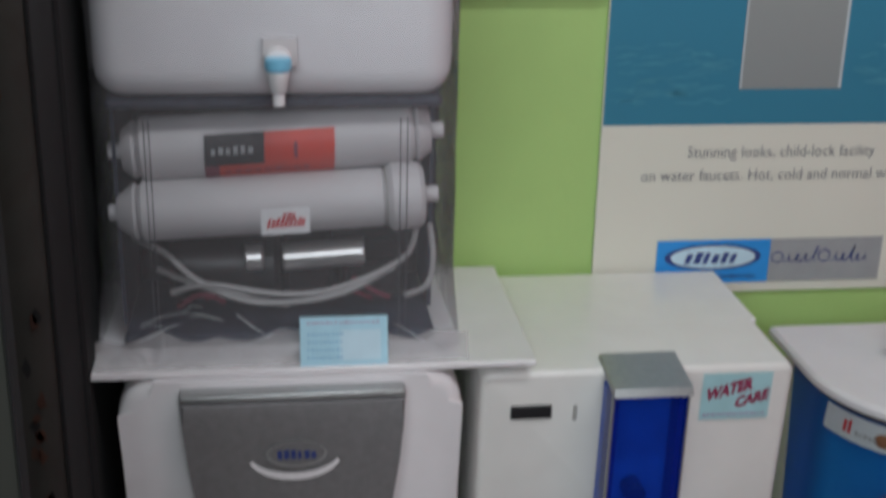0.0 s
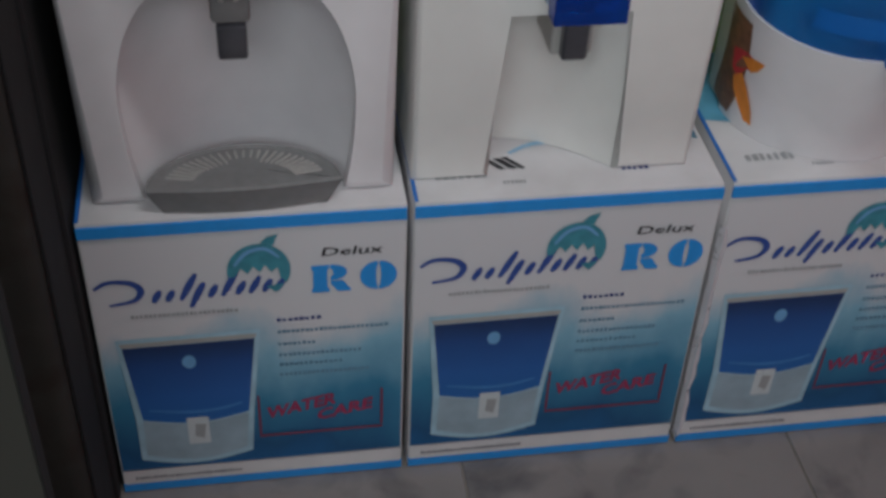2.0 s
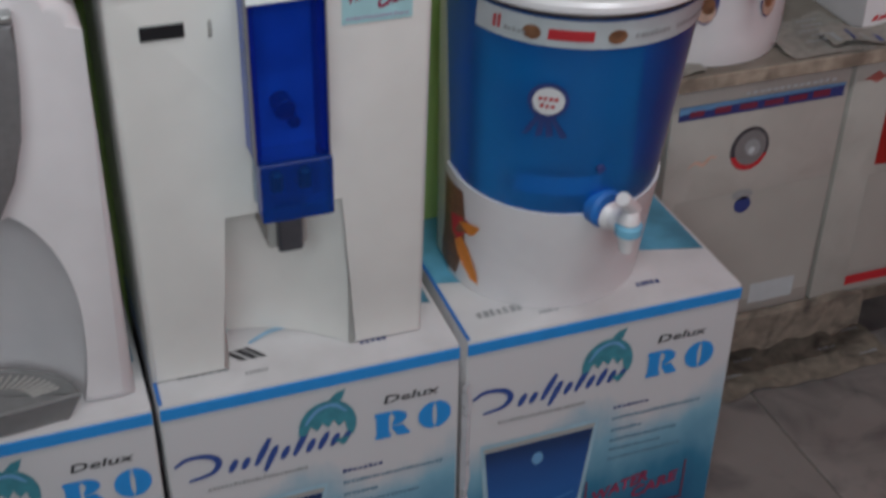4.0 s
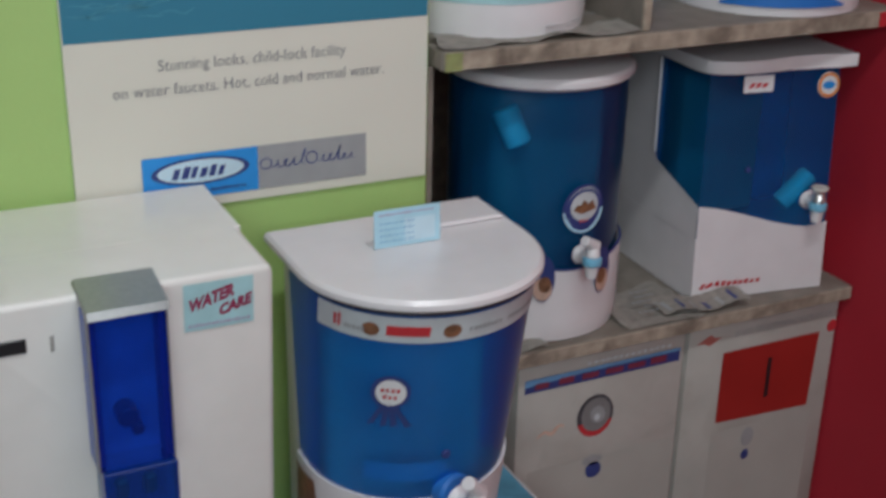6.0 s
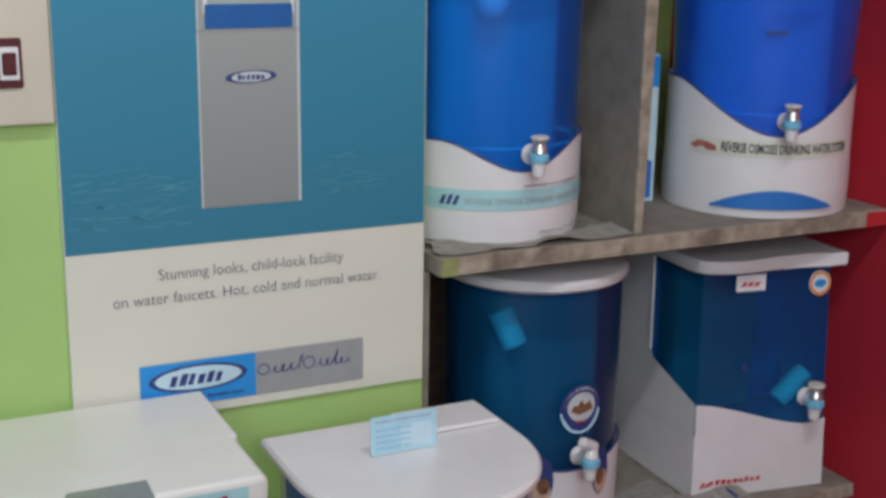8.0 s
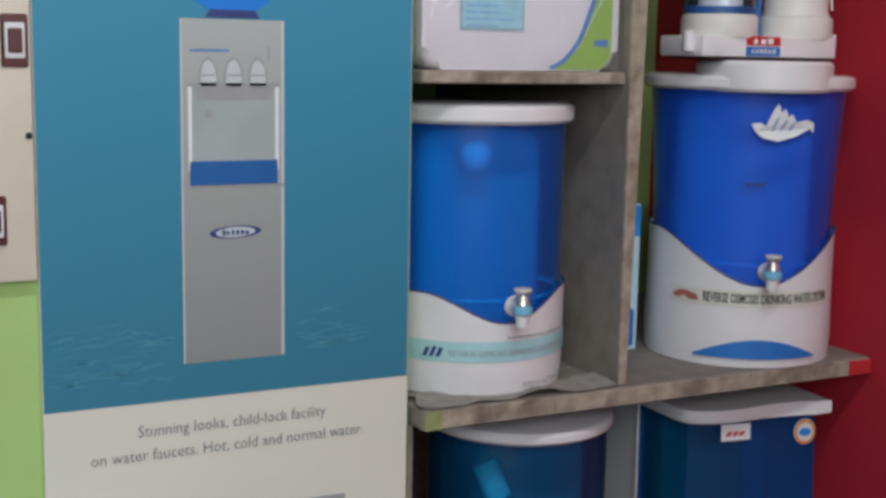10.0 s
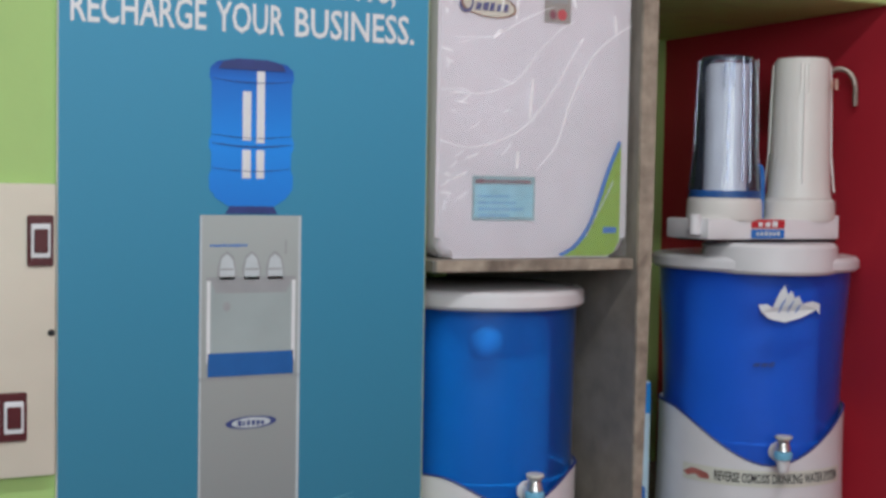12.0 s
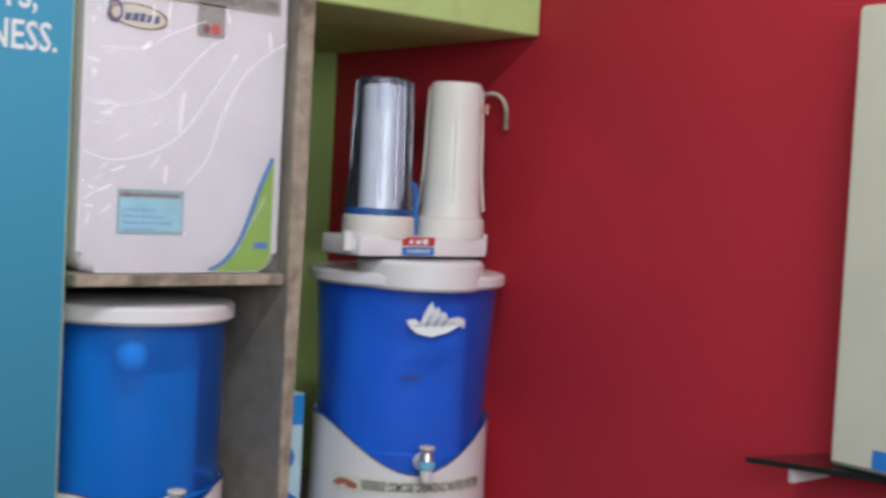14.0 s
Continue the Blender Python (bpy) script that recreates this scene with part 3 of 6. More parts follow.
def carton(x0, x1, seed):
    t = thing("carton", ((x0 + x1) / 2, 0.0, 0), "white and blue printed carton of a water purifier on the floor", "carton", "purifier cartons")
    D = 0.36
    part("body", box(x0 + 0.003, x1 - 0.003, 0.002, D, 0.001, TOP, 0.003, 2), CARD, t)
    m = flat(0.0005)
    part("front_print", patch(m, x0 + 0.006, x1 - 0.006, 0.046, 0.456, 12, 12), BOXPRINT, t, "print that runs from white to watery blue")
    f, m2, m3 = flat(-0.0008), flat(-0.0016), flat(-0.0024)
    part("top_stripe", box(x0 + 0.004, x1 - 0.004, -0.0008, 0.003, 0.4645, 0.4815), SKYBLUE, t, "bright blue stripe along the upper edge")
    part("thin_stripe", patch(f, x0 + 0.006, x1 - 0.006, 0.4585, 0.4605), PALEINK, t)
    part("bottom_stripe", box(x0 + 0.004, x1 - 0.004, -0.0008, 0.003, 0.003, 0.018), SKYBLUE, t, "bright blue stripe along the lower edge")
    part("white_band", patch(f, x0 + 0.006, x1 - 0.006, 0.019, 0.045), CARD, t)
    part("footnote", bars(m2, x0 + 0.022, 0.028, 0.148, 0.006, 30, seed), SLOGANINK, t)
    # brush-written name as slanted strokes, then the leaping shape over it
    part("brush_name", brush_strokes(m2, x0 + 0.034, 0.356), LETTER, t, "dark blue brush strokes")
    cx, cz = x0 + 0.213, 0.400
    arc = [(cx + 0.039 * math.cos(a), cz + 0.043 * math.sin(a)) for a in np.linspace(math.pi * 1.06, -0.55, 20)]
    belly = [(0.026, -0.013), (0.023, 0.004), (0.015, -0.004), (0.008, 0.009), (0.001, -0.003), (-0.007, 0.007), (-0.014, -0.005), (-0.022, 0.005), (-0.030, -0.008)]
    part("leaping_arc", shape(m3, arc + [(cx + a, cz + b) for a, b in belly]), TEAL, t, "teal arched shape")
    part("arc_tip", shape(m3, [(cx + 0.003, cz + 0.0435), (cx + 0.012, cz + 0.053), (cx + 0.026, cz + 0.057), (cx + 0.022, cz + 0.047), (cx + 0.019, cz + 0.0385)]), TEAL, t)
    part("arc_nose", shape(m3, [(cx + 0.008, cz - 0.026), (cx + 0.031, cz - 0.023), (cx + 0.020, cz - 0.038)]), TEAL, t)
    part("arc_gleam", ribbon(flat(-0.0030), [(cx - 0.030, cz + 0.010), (cx - 0.014, cz + 0.030), (cx + 0.008, cz + 0.035), (cx + 0.026, cz + 0.020)], 0.007), CARDINK, t)
    part("subtitle", bars(m2, x0 + 0.051, 0.334, 0.134, 0.006, 24, seed + 5), GREYINK, t)
    part("quality_word", text(m2, "Delux", x0 + 0.290, 0.416, 0.076, 0.013, 0.25, 0.012), BLACKINK, t)
    part("big_letters", stencil_letters(m2, x0 + 0.277, 0.356, 0.045), SKYBLUE, t, "big bright blue slab letters")
    # printed picture of a tank with tap
    px = x0 + 0.033
    sag = lambda a, b, za, zb, d: [(px + a + (b - a) * k / 10, za + (zb - za) * k / 10 - d * math.sin(math.pi * k / 10)) for k in range(11)]
    part("picture_halo", shape(flat(-0.0012), [(px - 0.007, 0.298), (px + 0.176, 0.300), (px + 0.160, 0.150)] + sag(0.154, 0.002, 0.070, 0.068, 0.016) + [(px + 0.003, 0.150)]), WATERPALE, t, "pale edge of the printed picture")
    part("picture_tank", shape(m2, [(px, 0.283), (px + 0.168, 0.285)] + sag(0.153, 0.012, 0.150, 0.148, 0.013)), PICTANK, t, "printed picture of a blue tank")
    part("picture_rim", shape(m2, [(px - 0.001, 0.284), (px + 0.169, 0.286), (px + 0.171, 0.293), (px - 0.003, 0.291)]), RIM, t)
    part("picture_base", shape(m2, sag(0.012, 0.153, 0.146, 0.148, 0.013) + sag(0.147, 0.010, 0.078, 0.077, 0.016)), DULLBASE, t)
    part("picture_float", disc(m3, px + 0.082, 0.252, 0.009, 0.012, 16), CARDINK, t)
    part("picture_gleam", ribbon(m3, [(px + 0.022, 0.166), (px + 0.07, 0.158), (px + 0.11, 0.159), (px + 0.145, 0.168)], 0.008), PICGLEAM, t)
    part("picture_tap", patch(m3, px + 0.069, px + 0.098, 0.094, 0.146), PALEINK, t)
    part("picture_tap_hole", shape(flat(-0.0030), [(px + 0.078, 0.110), (px + 0.090, 0.104), (px + 0.094, 0.132), (px + 0.080, 0.134)]), GREYINK, t)
    # lines of small writing, and the boxed stamp
    for z, w, n in ((0.311, 0.058, 8), (0.290, 0.144, 24), (0.268, 0.050, 8), (0.248, 0.110, 18), (0.230, 0.085, 13), (0.212, 0.120, 20)):
        part("small_writing", bars(m2, x0 + 0.231, z, w, 0.006, n, seed + int(z * 1000)), PALEDARK if z < 0.3 else NAVY, t)
    sx, sz = x0 + 0.198, 0.095
    bm = patch(m2, sx, sx + 0.170, sz, sz + 0.004)
    patch(m2, sx, sx + 0.003, sz + 0.006, sz + 0.082, bm=bm)
    patch(m2, sx + 0.167, sx + 0.170, sz + 0.006, sz + 0.078, bm=bm)
    part("stamp_frame", bm, MAROON, t)
    tl = lambda u, v: Vector((u, -0.0024, v + (u - sx) * 0.22))
    part("stamp_writing", text(tl, "WATER", sx + 0.010, sz + 0.034, 0.096, 0.021, 0.1, 0.03), REDDISH, t)
    part("stamp_writing", text(tl, "CARE", sx + 0.079, sz + 0.008, 0.076, 0.020, 0.1, 0.03), REDDISH, t)
    # writing on the top face
    up = lambda u, v: Vector((u, v, TOP + 0.001))
    part("top_writing", bars(up, x0 + 0.035, 0.044, 0.068, 0.016, 7, seed + 60), GREYINK, t)
    part("top_writing", bars(up, x0 + 0.118, 0.058, 0.040, 0.028, 3, seed + 61, -0.8), BLACKINK, t)
    part("top_writing", bars(up, x0 + 0.118, 0.028, 0.030, 0.007, 6, seed + 64), GREYINK, t)
    part("top_writing", bars(up, x0 + 0.273, 0.042, 0.037, 0.012, 5, seed + 62), NAVY, t)
    part("top_print", shape(up, [(x0 + 0.008, 0.14), (x0 + 0.1, 0.12), (x0 + 0.22, 0.17), (x0 + 0.3, 0.13), (x1 - 0.01, 0.1), (x1 - 0.01, 0.352), (x0 + 0.008, 0.352)]), TOPBLUE, t, "watery blue print on the top")
    part("top_edge", box(x0 + 0.0035, x0 + 0.0085, 0.004, 0.30, TOP + 0.0002, TOP + 0.0012), INKBLUE, t)
    part("top_swirl", ribbon(lambda u, v: Vector((u, v, TOP + 0.0016)), [(x0 + 0.135, 0.090), (x0 + 0.165, 0.106), (x0 + 0.200, 0.110), (x0 + 0.235, 0.100), (x0 + 0.252, 0.088)], 0.010), CARDFAINT, t)
    return t


carton(-0.402, -0.002, 1)
carton(0.0, 0.400, 2)
torn = carton(0.404, 0.824, 3)
bm = bmesh.new()
rows = []
for k in range(29):
    z = 0.02 + 0.40 * k / 28
    n1, n2 = noise.noise(Vector((3, 1, z * 30))), noise.noise(Vector((7, 5, z * 55)))
    rows.append([bm.verts.new((0.4025 + 0.0015 * n2, 0.004 + 0.002 * n1, z)), bm.verts.new((0.407 + 0.002 * n1, -0.004 - 0.003 * abs(n2), z)), bm.verts.new((0.413 + 0.006 * n1, -0.0022 - 0.002 * abs(n1), z))])
for a, b in zip(rows, rows[1:]):
    for q in (0, 1):
        bm.faces.new((a[q], a[q + 1], b[q + 1], b[q]))
part("torn_edge", bm, SILVERPAPER, torn, "crumpled shiny edge")


def rounded(x0, x1, z0, z1, r, n=6):
    out = []
    for cx, cz, a0 in ((x1 - r, z1 - r, 0), (x0 + r, z1 - r, 90), (x0 + r, z0 + r, 180), (x1 - r, z0 + r, 270)):
        out += [(cx + r * math.cos(radians(a0 + 90 * k / n)), cz + r * math.sin(radians(a0 + 90 * k / n))) for k in range(n + 1)]
    return out


def round_dispenser():
    x0, x1, zt = -0.380, -0.018, 1.032
    c = -0.198
    t = thing("water_dispenser", (c, 0.05, TOP), "white table-top water dispenser with tapered grey front panel", "dispenser")
    r = 0.040
    arch = [(c - 0.118, TOP), (c - 0.127, 0.54), (c - 0.132, 0.60), (c - 0.131, 0.66), (c - 0.118, 0.72), (c - 0.095, 0.765), (c - 0.066, 0.793)]
    arch = smooth_pts([(a, 0, b) for a, b in arch], 3)
    left = [(p.x, p.z) for p in arch]
    right = [(2 * c - a, b) for a, b in left[::-1]]
    corner = lambda cx, a0: [(cx + r * math.cos(radians(a0 + 15 * k)), zt - r + r * math.sin(radians(a0 + 15 * k))) for k in range(7)]
    outline = [(x0, TOP)] + left + right + [(x1, TOP)] + corner(x1 - r, 0) + corner(x0 + r, 90)
    part("front_shell", lean(prism(outline, -0.014, 0.1455, "y", 0.016, 4), 0.045), WHITE, t)
    part("rear_housing", prism([(x0 + 0.002, TOP), (x1 - 0.002, TOP)] + [(a, b - 0.001) for a, b in corner(x1 - r - 0.002, 0) + corner(x0 + r + 0.002, 90)], 0.146, 0.295, "y"), WHITE, t)
    bm = bmesh.new()
    g = []
    heights = [TOP, 0.54, 0.60, 0.66, 0.72, 0.765, 0.793]
    widths = [0.118, 0.127, 0.132, 0.131, 0.118, 0.095, 0.066]
    for z in np.linspace(TOP + 0.001, 0.799, 22):
        half = float(np.interp(z, heights, widths)) + 0.004
        face = -0.014 + 0.045 * (1 - (z - TOP) / 0.543) + 0.017
        depth = 0.095 * min(1, max(0.05, (0.806 - z) / 0.085)) ** 0.5
        g.append([bm.verts.new((c + half * f, face + depth * (1 - abs(f) ** 2.6), z)) for f in np.linspace(-1, 1, 29)])
    for a, b in zip(g, g[1:]):
        for k in range(28):
            bm.faces.new((a[k], a[k + 1], b[k + 1], b[k]))
    part("alcove", bm, WHITE, t, "smooth white alcove")
    # tapered panel
    half = [(0.0, 0.790), (0.045, 0.791), (0.068, 0.797), (0.09, 0.84), (0.104, 0.89), (0.111, 0.94), (0.115, 0.985), (0.1165, 1.014)]
    pts = [(c + a, b) for a, b in half] + [(c - a, b) for a, b in half[::-1][:-1]]
    part("front_panel", lean(prism(pts, -0.032, -0.010, "y", 0.004, 2), 0.02), PANEL, t, "smooth dark grey front panel")
    part("panel_cap", lean(box(c - 0.1165, c + 0.1165, -0.034, -0.006, 1.0155, 1.0245, 0.003, 3), 0.02), SILVER, t, "silver strip on the panel's upper edge")
    m = lambda u, v: Vector((u, -0.0345 + 0.02 * (1 - (v - TOP) / 0.543), v))
    logo = part("badge", disc(m, c + 0.002, 0.953, 0.032, 0.0165, 32), SILVER, t, "oval badge")
    part("badge_field", disc(lambda u, v: m(u, v) + Vector((0, -0.001, 0)), c + 0.002, 0.954, 0.029, 0.0135, 32), PANEL, logo)
    part("badge_writing", bars(lambda u, v: m(u, v) + Vector((0, -0.002, 0)), c - 0.018, 0.948, 0.042, 0.011, 6, 5), NAVY, logo)
    a = np.linspace(math.pi * 1.1, math.pi * 1.9, 14)
    o = [(c + 0.05 * math.cos(k), 0.953 + 0.032 * math.sin(k)) for k in a]
    i = [(c + 0.046 * math.cos(k), 0.953 + 0.023 * math.sin(k)) for k in a[::-1]]
    part("badge_swoosh", shape(m, o + i), WHITE, t, "pale crescent under the badge")
    # tap and tray
    part("spout", lean(box(c - 0.022, c + 0.02, -0.022, 0.13, 0.748, 0.79, 0.006, 2), 0.03), GRILL, t)
    part("tap_lever", lean(box(c - 0.017, c + 0.015, -0.026, 0.03, 0.705, 0.747, 0.004, 2), 0.03), SMOKE, t, "dark tap lever")
    part("spout_tips", rod((c - 0.009, -0.028, 0.789), (c - 0.009, -0.029, 0.802), 0.003, bm=rod((c + 0.006, -0.028, 0.789), (c + 0.006, -0.029, 0.805), 0.003, n=8), n=8), CHROME, t)
    def tray_ring(kx, dy, z):
        front = [(c + kx * (-0.116 + 0.232 * k / 16), 0.006 + dy - 0.009 * math.sin(math.pi * k / 16) + 0.004 * k / 16, z) for k in range(17)]
        rear = [(c + kx * 0.115 * math.cos(q), 0.010 + 0.082 * kx * math.sin(q), z) for q in np.linspace(0.06, math.pi - 0.06, 21)]
        return front + rear
    tr = part("drip_tray", loft([tray_ring(0.84, 0.006, TOP + 0.0012), tray_ring(0.985, 0.001, 0.521), tray_ring(1.0, 0.0, 0.5245), tray_ring(0.97, 0.004, 0.5265), tray_ring(0.93, 0.006, 0.5235)]), GRILL, t, "grey boat-shaped drip tray")
    for k in range(25):
        q = math.pi * (0.10 + 0.80 * k / 24)
        a, b = (0.56, 0.86) if abs(k - 12) > 2 else (0.66, 0.86)
        part("grill_rib", tube([(c + 0.112 * e * math.cos(q), 0.012 + 0.078 * e * math.sin(q), 0.5238) for e in (a, b)], 0.0017, 5), RIM, tr)
    part("grill_plate", disc(lambda u, v: Vector((u, v, 0.5242)), c, 0.034, 0.030, 0.010, 24), GRILL, tr)
    return t


round_dispenser()


def square_dispenser():
    x0, x1, zt = 0.004, 0.358, 1.020
    t = thing("water_dispenser", (0.18, 0.05, TOP), "cream table-top water dispenser with blue glass column", "dispenser")
    r = 0.012
    corner = lambda cx, a0: [(cx + r * math.cos(radians(a0 + 22.5 * k)), zt - r + r * math.sin(radians(a0 + 22.5 * k))) for k in range(5)]
    outline = [(x0, TOP), (0.102, TOP), (0.102, 0.732), (0.259, 0.732), (0.259, TOP), (x1, TOP)] + corner(x1 - r, 0) + corner(x0 + r, 90)
    part("front_shell", lean(prism(outline, 0.004, 0.13, "y", 0.008, 3)), CREAM, t)
    part("rear_housing", box(x0, x1, 0.1301, 0.29, TOP, zt, 0.0006, 1), CREAM, t)
    bm = bmesh.new()
    g = []
    for k in range(9):
        z = TOP + 0.001 + 0.253 * k / 8
        face = 0.004 + 0.04 * (1 - (z - TOP) / 0.543)
        row = []
        for i in range(19):
            f = i / 18
            deep = 0.078 * (1 - f ** 2.2) + 0.006
            row.append(bm.verts.new((0.098 + 0.161 * f, face + deep, z)))
        g.append(row)
    for a, b in zip(g, g[1:]):
        for i in range(18):
            bm.faces.new((a[i], a[i + 1], b[i + 1], b[i]))
    part("alcove", bm, CREAM, t, "rounded cream alcove")
    part("display", lean(box(0.038, 0.084, 0.0015, 0.01, 0.962, 0.979, 0.001, 1), 0.04), DARK, t, "small black display window")
    part("key_slot", lean(box(0.1085, 0.1125, 0.0015, 0.01, 0.958, 0.978, 0.001, 1), 0.04), RIM, t)
    def moved(bm):
        bmesh.ops.translate(bm, verts=bm.verts, vec=(0.001, 0, -0.005))
        return bm
    part("column_rail", moved(lean(box(0.139, 0.1415, -0.0355, -0.031, 0.822, 1.013, 0.0008, 1, box(0.2232, 0.2252, -0.0355, -0.031, 0.822, 1.013, 0.0008, 1)), 0.02)), SILVER, t, "silver side rails of the column")
    part("column_glass", moved(lean(box(0.1395, 0.2248, -0.034, 0.020, 0.822, 1.011, 0.001, 1), 0.02)), TUBEBLUE, t, "deep blue glass")
    part("column_back", moved(lean(box(0.1445, 0.2215, 0.004, 0.012, 0.75, 1.01), 0.02)), DEEPPALE, t)
    part("inner_post", moved(lean(box(0.1425, 0.149, -0.028, 0.0, 0.825, 1.008, 0.001, 1, box(0.216, 0.222, -0.028, 0.0, 0.825, 1.008, 0.001, 1)), 0.02)), NAVY, t)
    low = part("column_foot", moved(lean(box(0.1435, 0.2265, -0.038, -0.006, 0.744, 0.8205, 0.002, 1), 0.02)), TUBETEAL, t, "see-through blue lower end of the column")
    part("inner_tap", moved(lean(box(0.158, 0.172, -0.026, -0.012, 0.775, 0.80, 0.003, 1, box(0.19, 0.204, -0.026, -0.012, 0.775, 0.80, 0.003, 1)), 0.02)), SMOKE, low)
    part("inner_knob", moved(lean(rod((0.178, -0.026, 0.880), (0.178, 0.002, 0.880), 0.012, bm=rod((0.188, -0.024, 0.862), (0.188, 0.002, 0.862), 0.007)), 0.02)), SMOKE, t)
    part("nozzle_mount", lean(box(0.158, 0.206, 0.004, 0.1, 0.672, 0.742, 0.003, 1), 0.03), RIM, t)
    part("nozzle_lever", lean(box(0.168, 0.198, -0.01, 0.02, 0.672, 0.735, 0.003, 1), 0.03), SMOKE, t, "dark nozzle lever")
    cap = [(-0.040, 1.0125), (-0.037, 1.0215), (0.034, 1.031), (0.034, 1.0257), (0.003, 1.0257), (0.003, 1.0185), (-0.030, 1.0185), (-0.030, 1.0125)]
    part("column_cap", moved(prism(cap, 0.1385, 0.226, "x", 0.003, 3)), SILVER, t, "silver cap that folds over the front edge")
    s = lambda u, v: Vector((u, 0.0025 + 0.04 * (1 - (v - TOP) / 0.543), v))
    st = part("sticker", patch(s, 0.253, 0.333, 0.952, 1.011), STICK, t, "pale cyan sticker with red strokes")
    s2 = lambda u, v: s(u, v) + Vector((0, -0.001, 0))
    part("sticker_writing", text(lambda u, v: s2(u, v + (u - 0.259) * 0.28), "WATER", 0.257, 0.977, 0.054, 0.014, 0.1, 0.055), REDDISH, st)
    part("sticker_writing", text(lambda u, v: s2(u, v + (u - 0.292) * 0.28), "CARE", 0.292, 0.967, 0.038, 0.0125, 0.1, 0.055), REDDISH, st)
    part("sticker_writing", bars(s2, 0.257, 0.957, 0.072, 0.004, 16, 10), CARDROSE, st)
    return t


square_dispenser()


def price_card(x, y, z, w, h, tilt, turn, label, seed):
    """A small printed card that leans back by tilt degrees."""
    t = thing("price_card", (x, y, z), label, "card", "price cards")
    rot = Matrix.Translation((x, y, z)) @ Euler((radians(tilt), 0, radians(turn))).to_matrix().to_4x4()
    bm = box(-w / 2, w / 2, 0, 0.0012, 0, h)
    bmesh.ops.transform(bm, verts=bm.verts, matrix=rot)
    part("card_sheet", bm, CYAN, t)
    m = lambda u, v: rot @ Vector((u, -0.0007, v))
    part("heading", bars(m, -w * 0.42, h * 0.85, w * 0.84, h * 0.055, 16, seed), CARDROSE, t)
    for k in range(4):
        part("line_of_writing", bars(m, -w * 0.42, h * (0.62 - 0.16 * k), w * (0.3 + 0.12 * ((k * 5 + seed) % 5)), h * 0.06, 9, seed + k), CARDFAINT, t)
    part("white_field", patch(lambda u, v: rot @ Vector((u, -0.0004, v)), -w * 0.05, w * 0.42, h * 0.1, h * 0.72), CARDPALE, t)
    return t


# thin sheet that bridges both machines, with the film-covered purifier on it
sheet = box(-0.404, 0.061, -0.008, 0.275, 1.0335, 1.0405, 0.001, 1)
solid("cover_sheet", sheet, WHITE, "thin white board laid across both dispensers", "board", base=(-0.17, 0.13, 1.0335))
price_card(-0.144, -0.0045, 1.0408, 0.092, 0.052, -14, 0, "pale blue price card leaning on the wrapped purifier", 11)


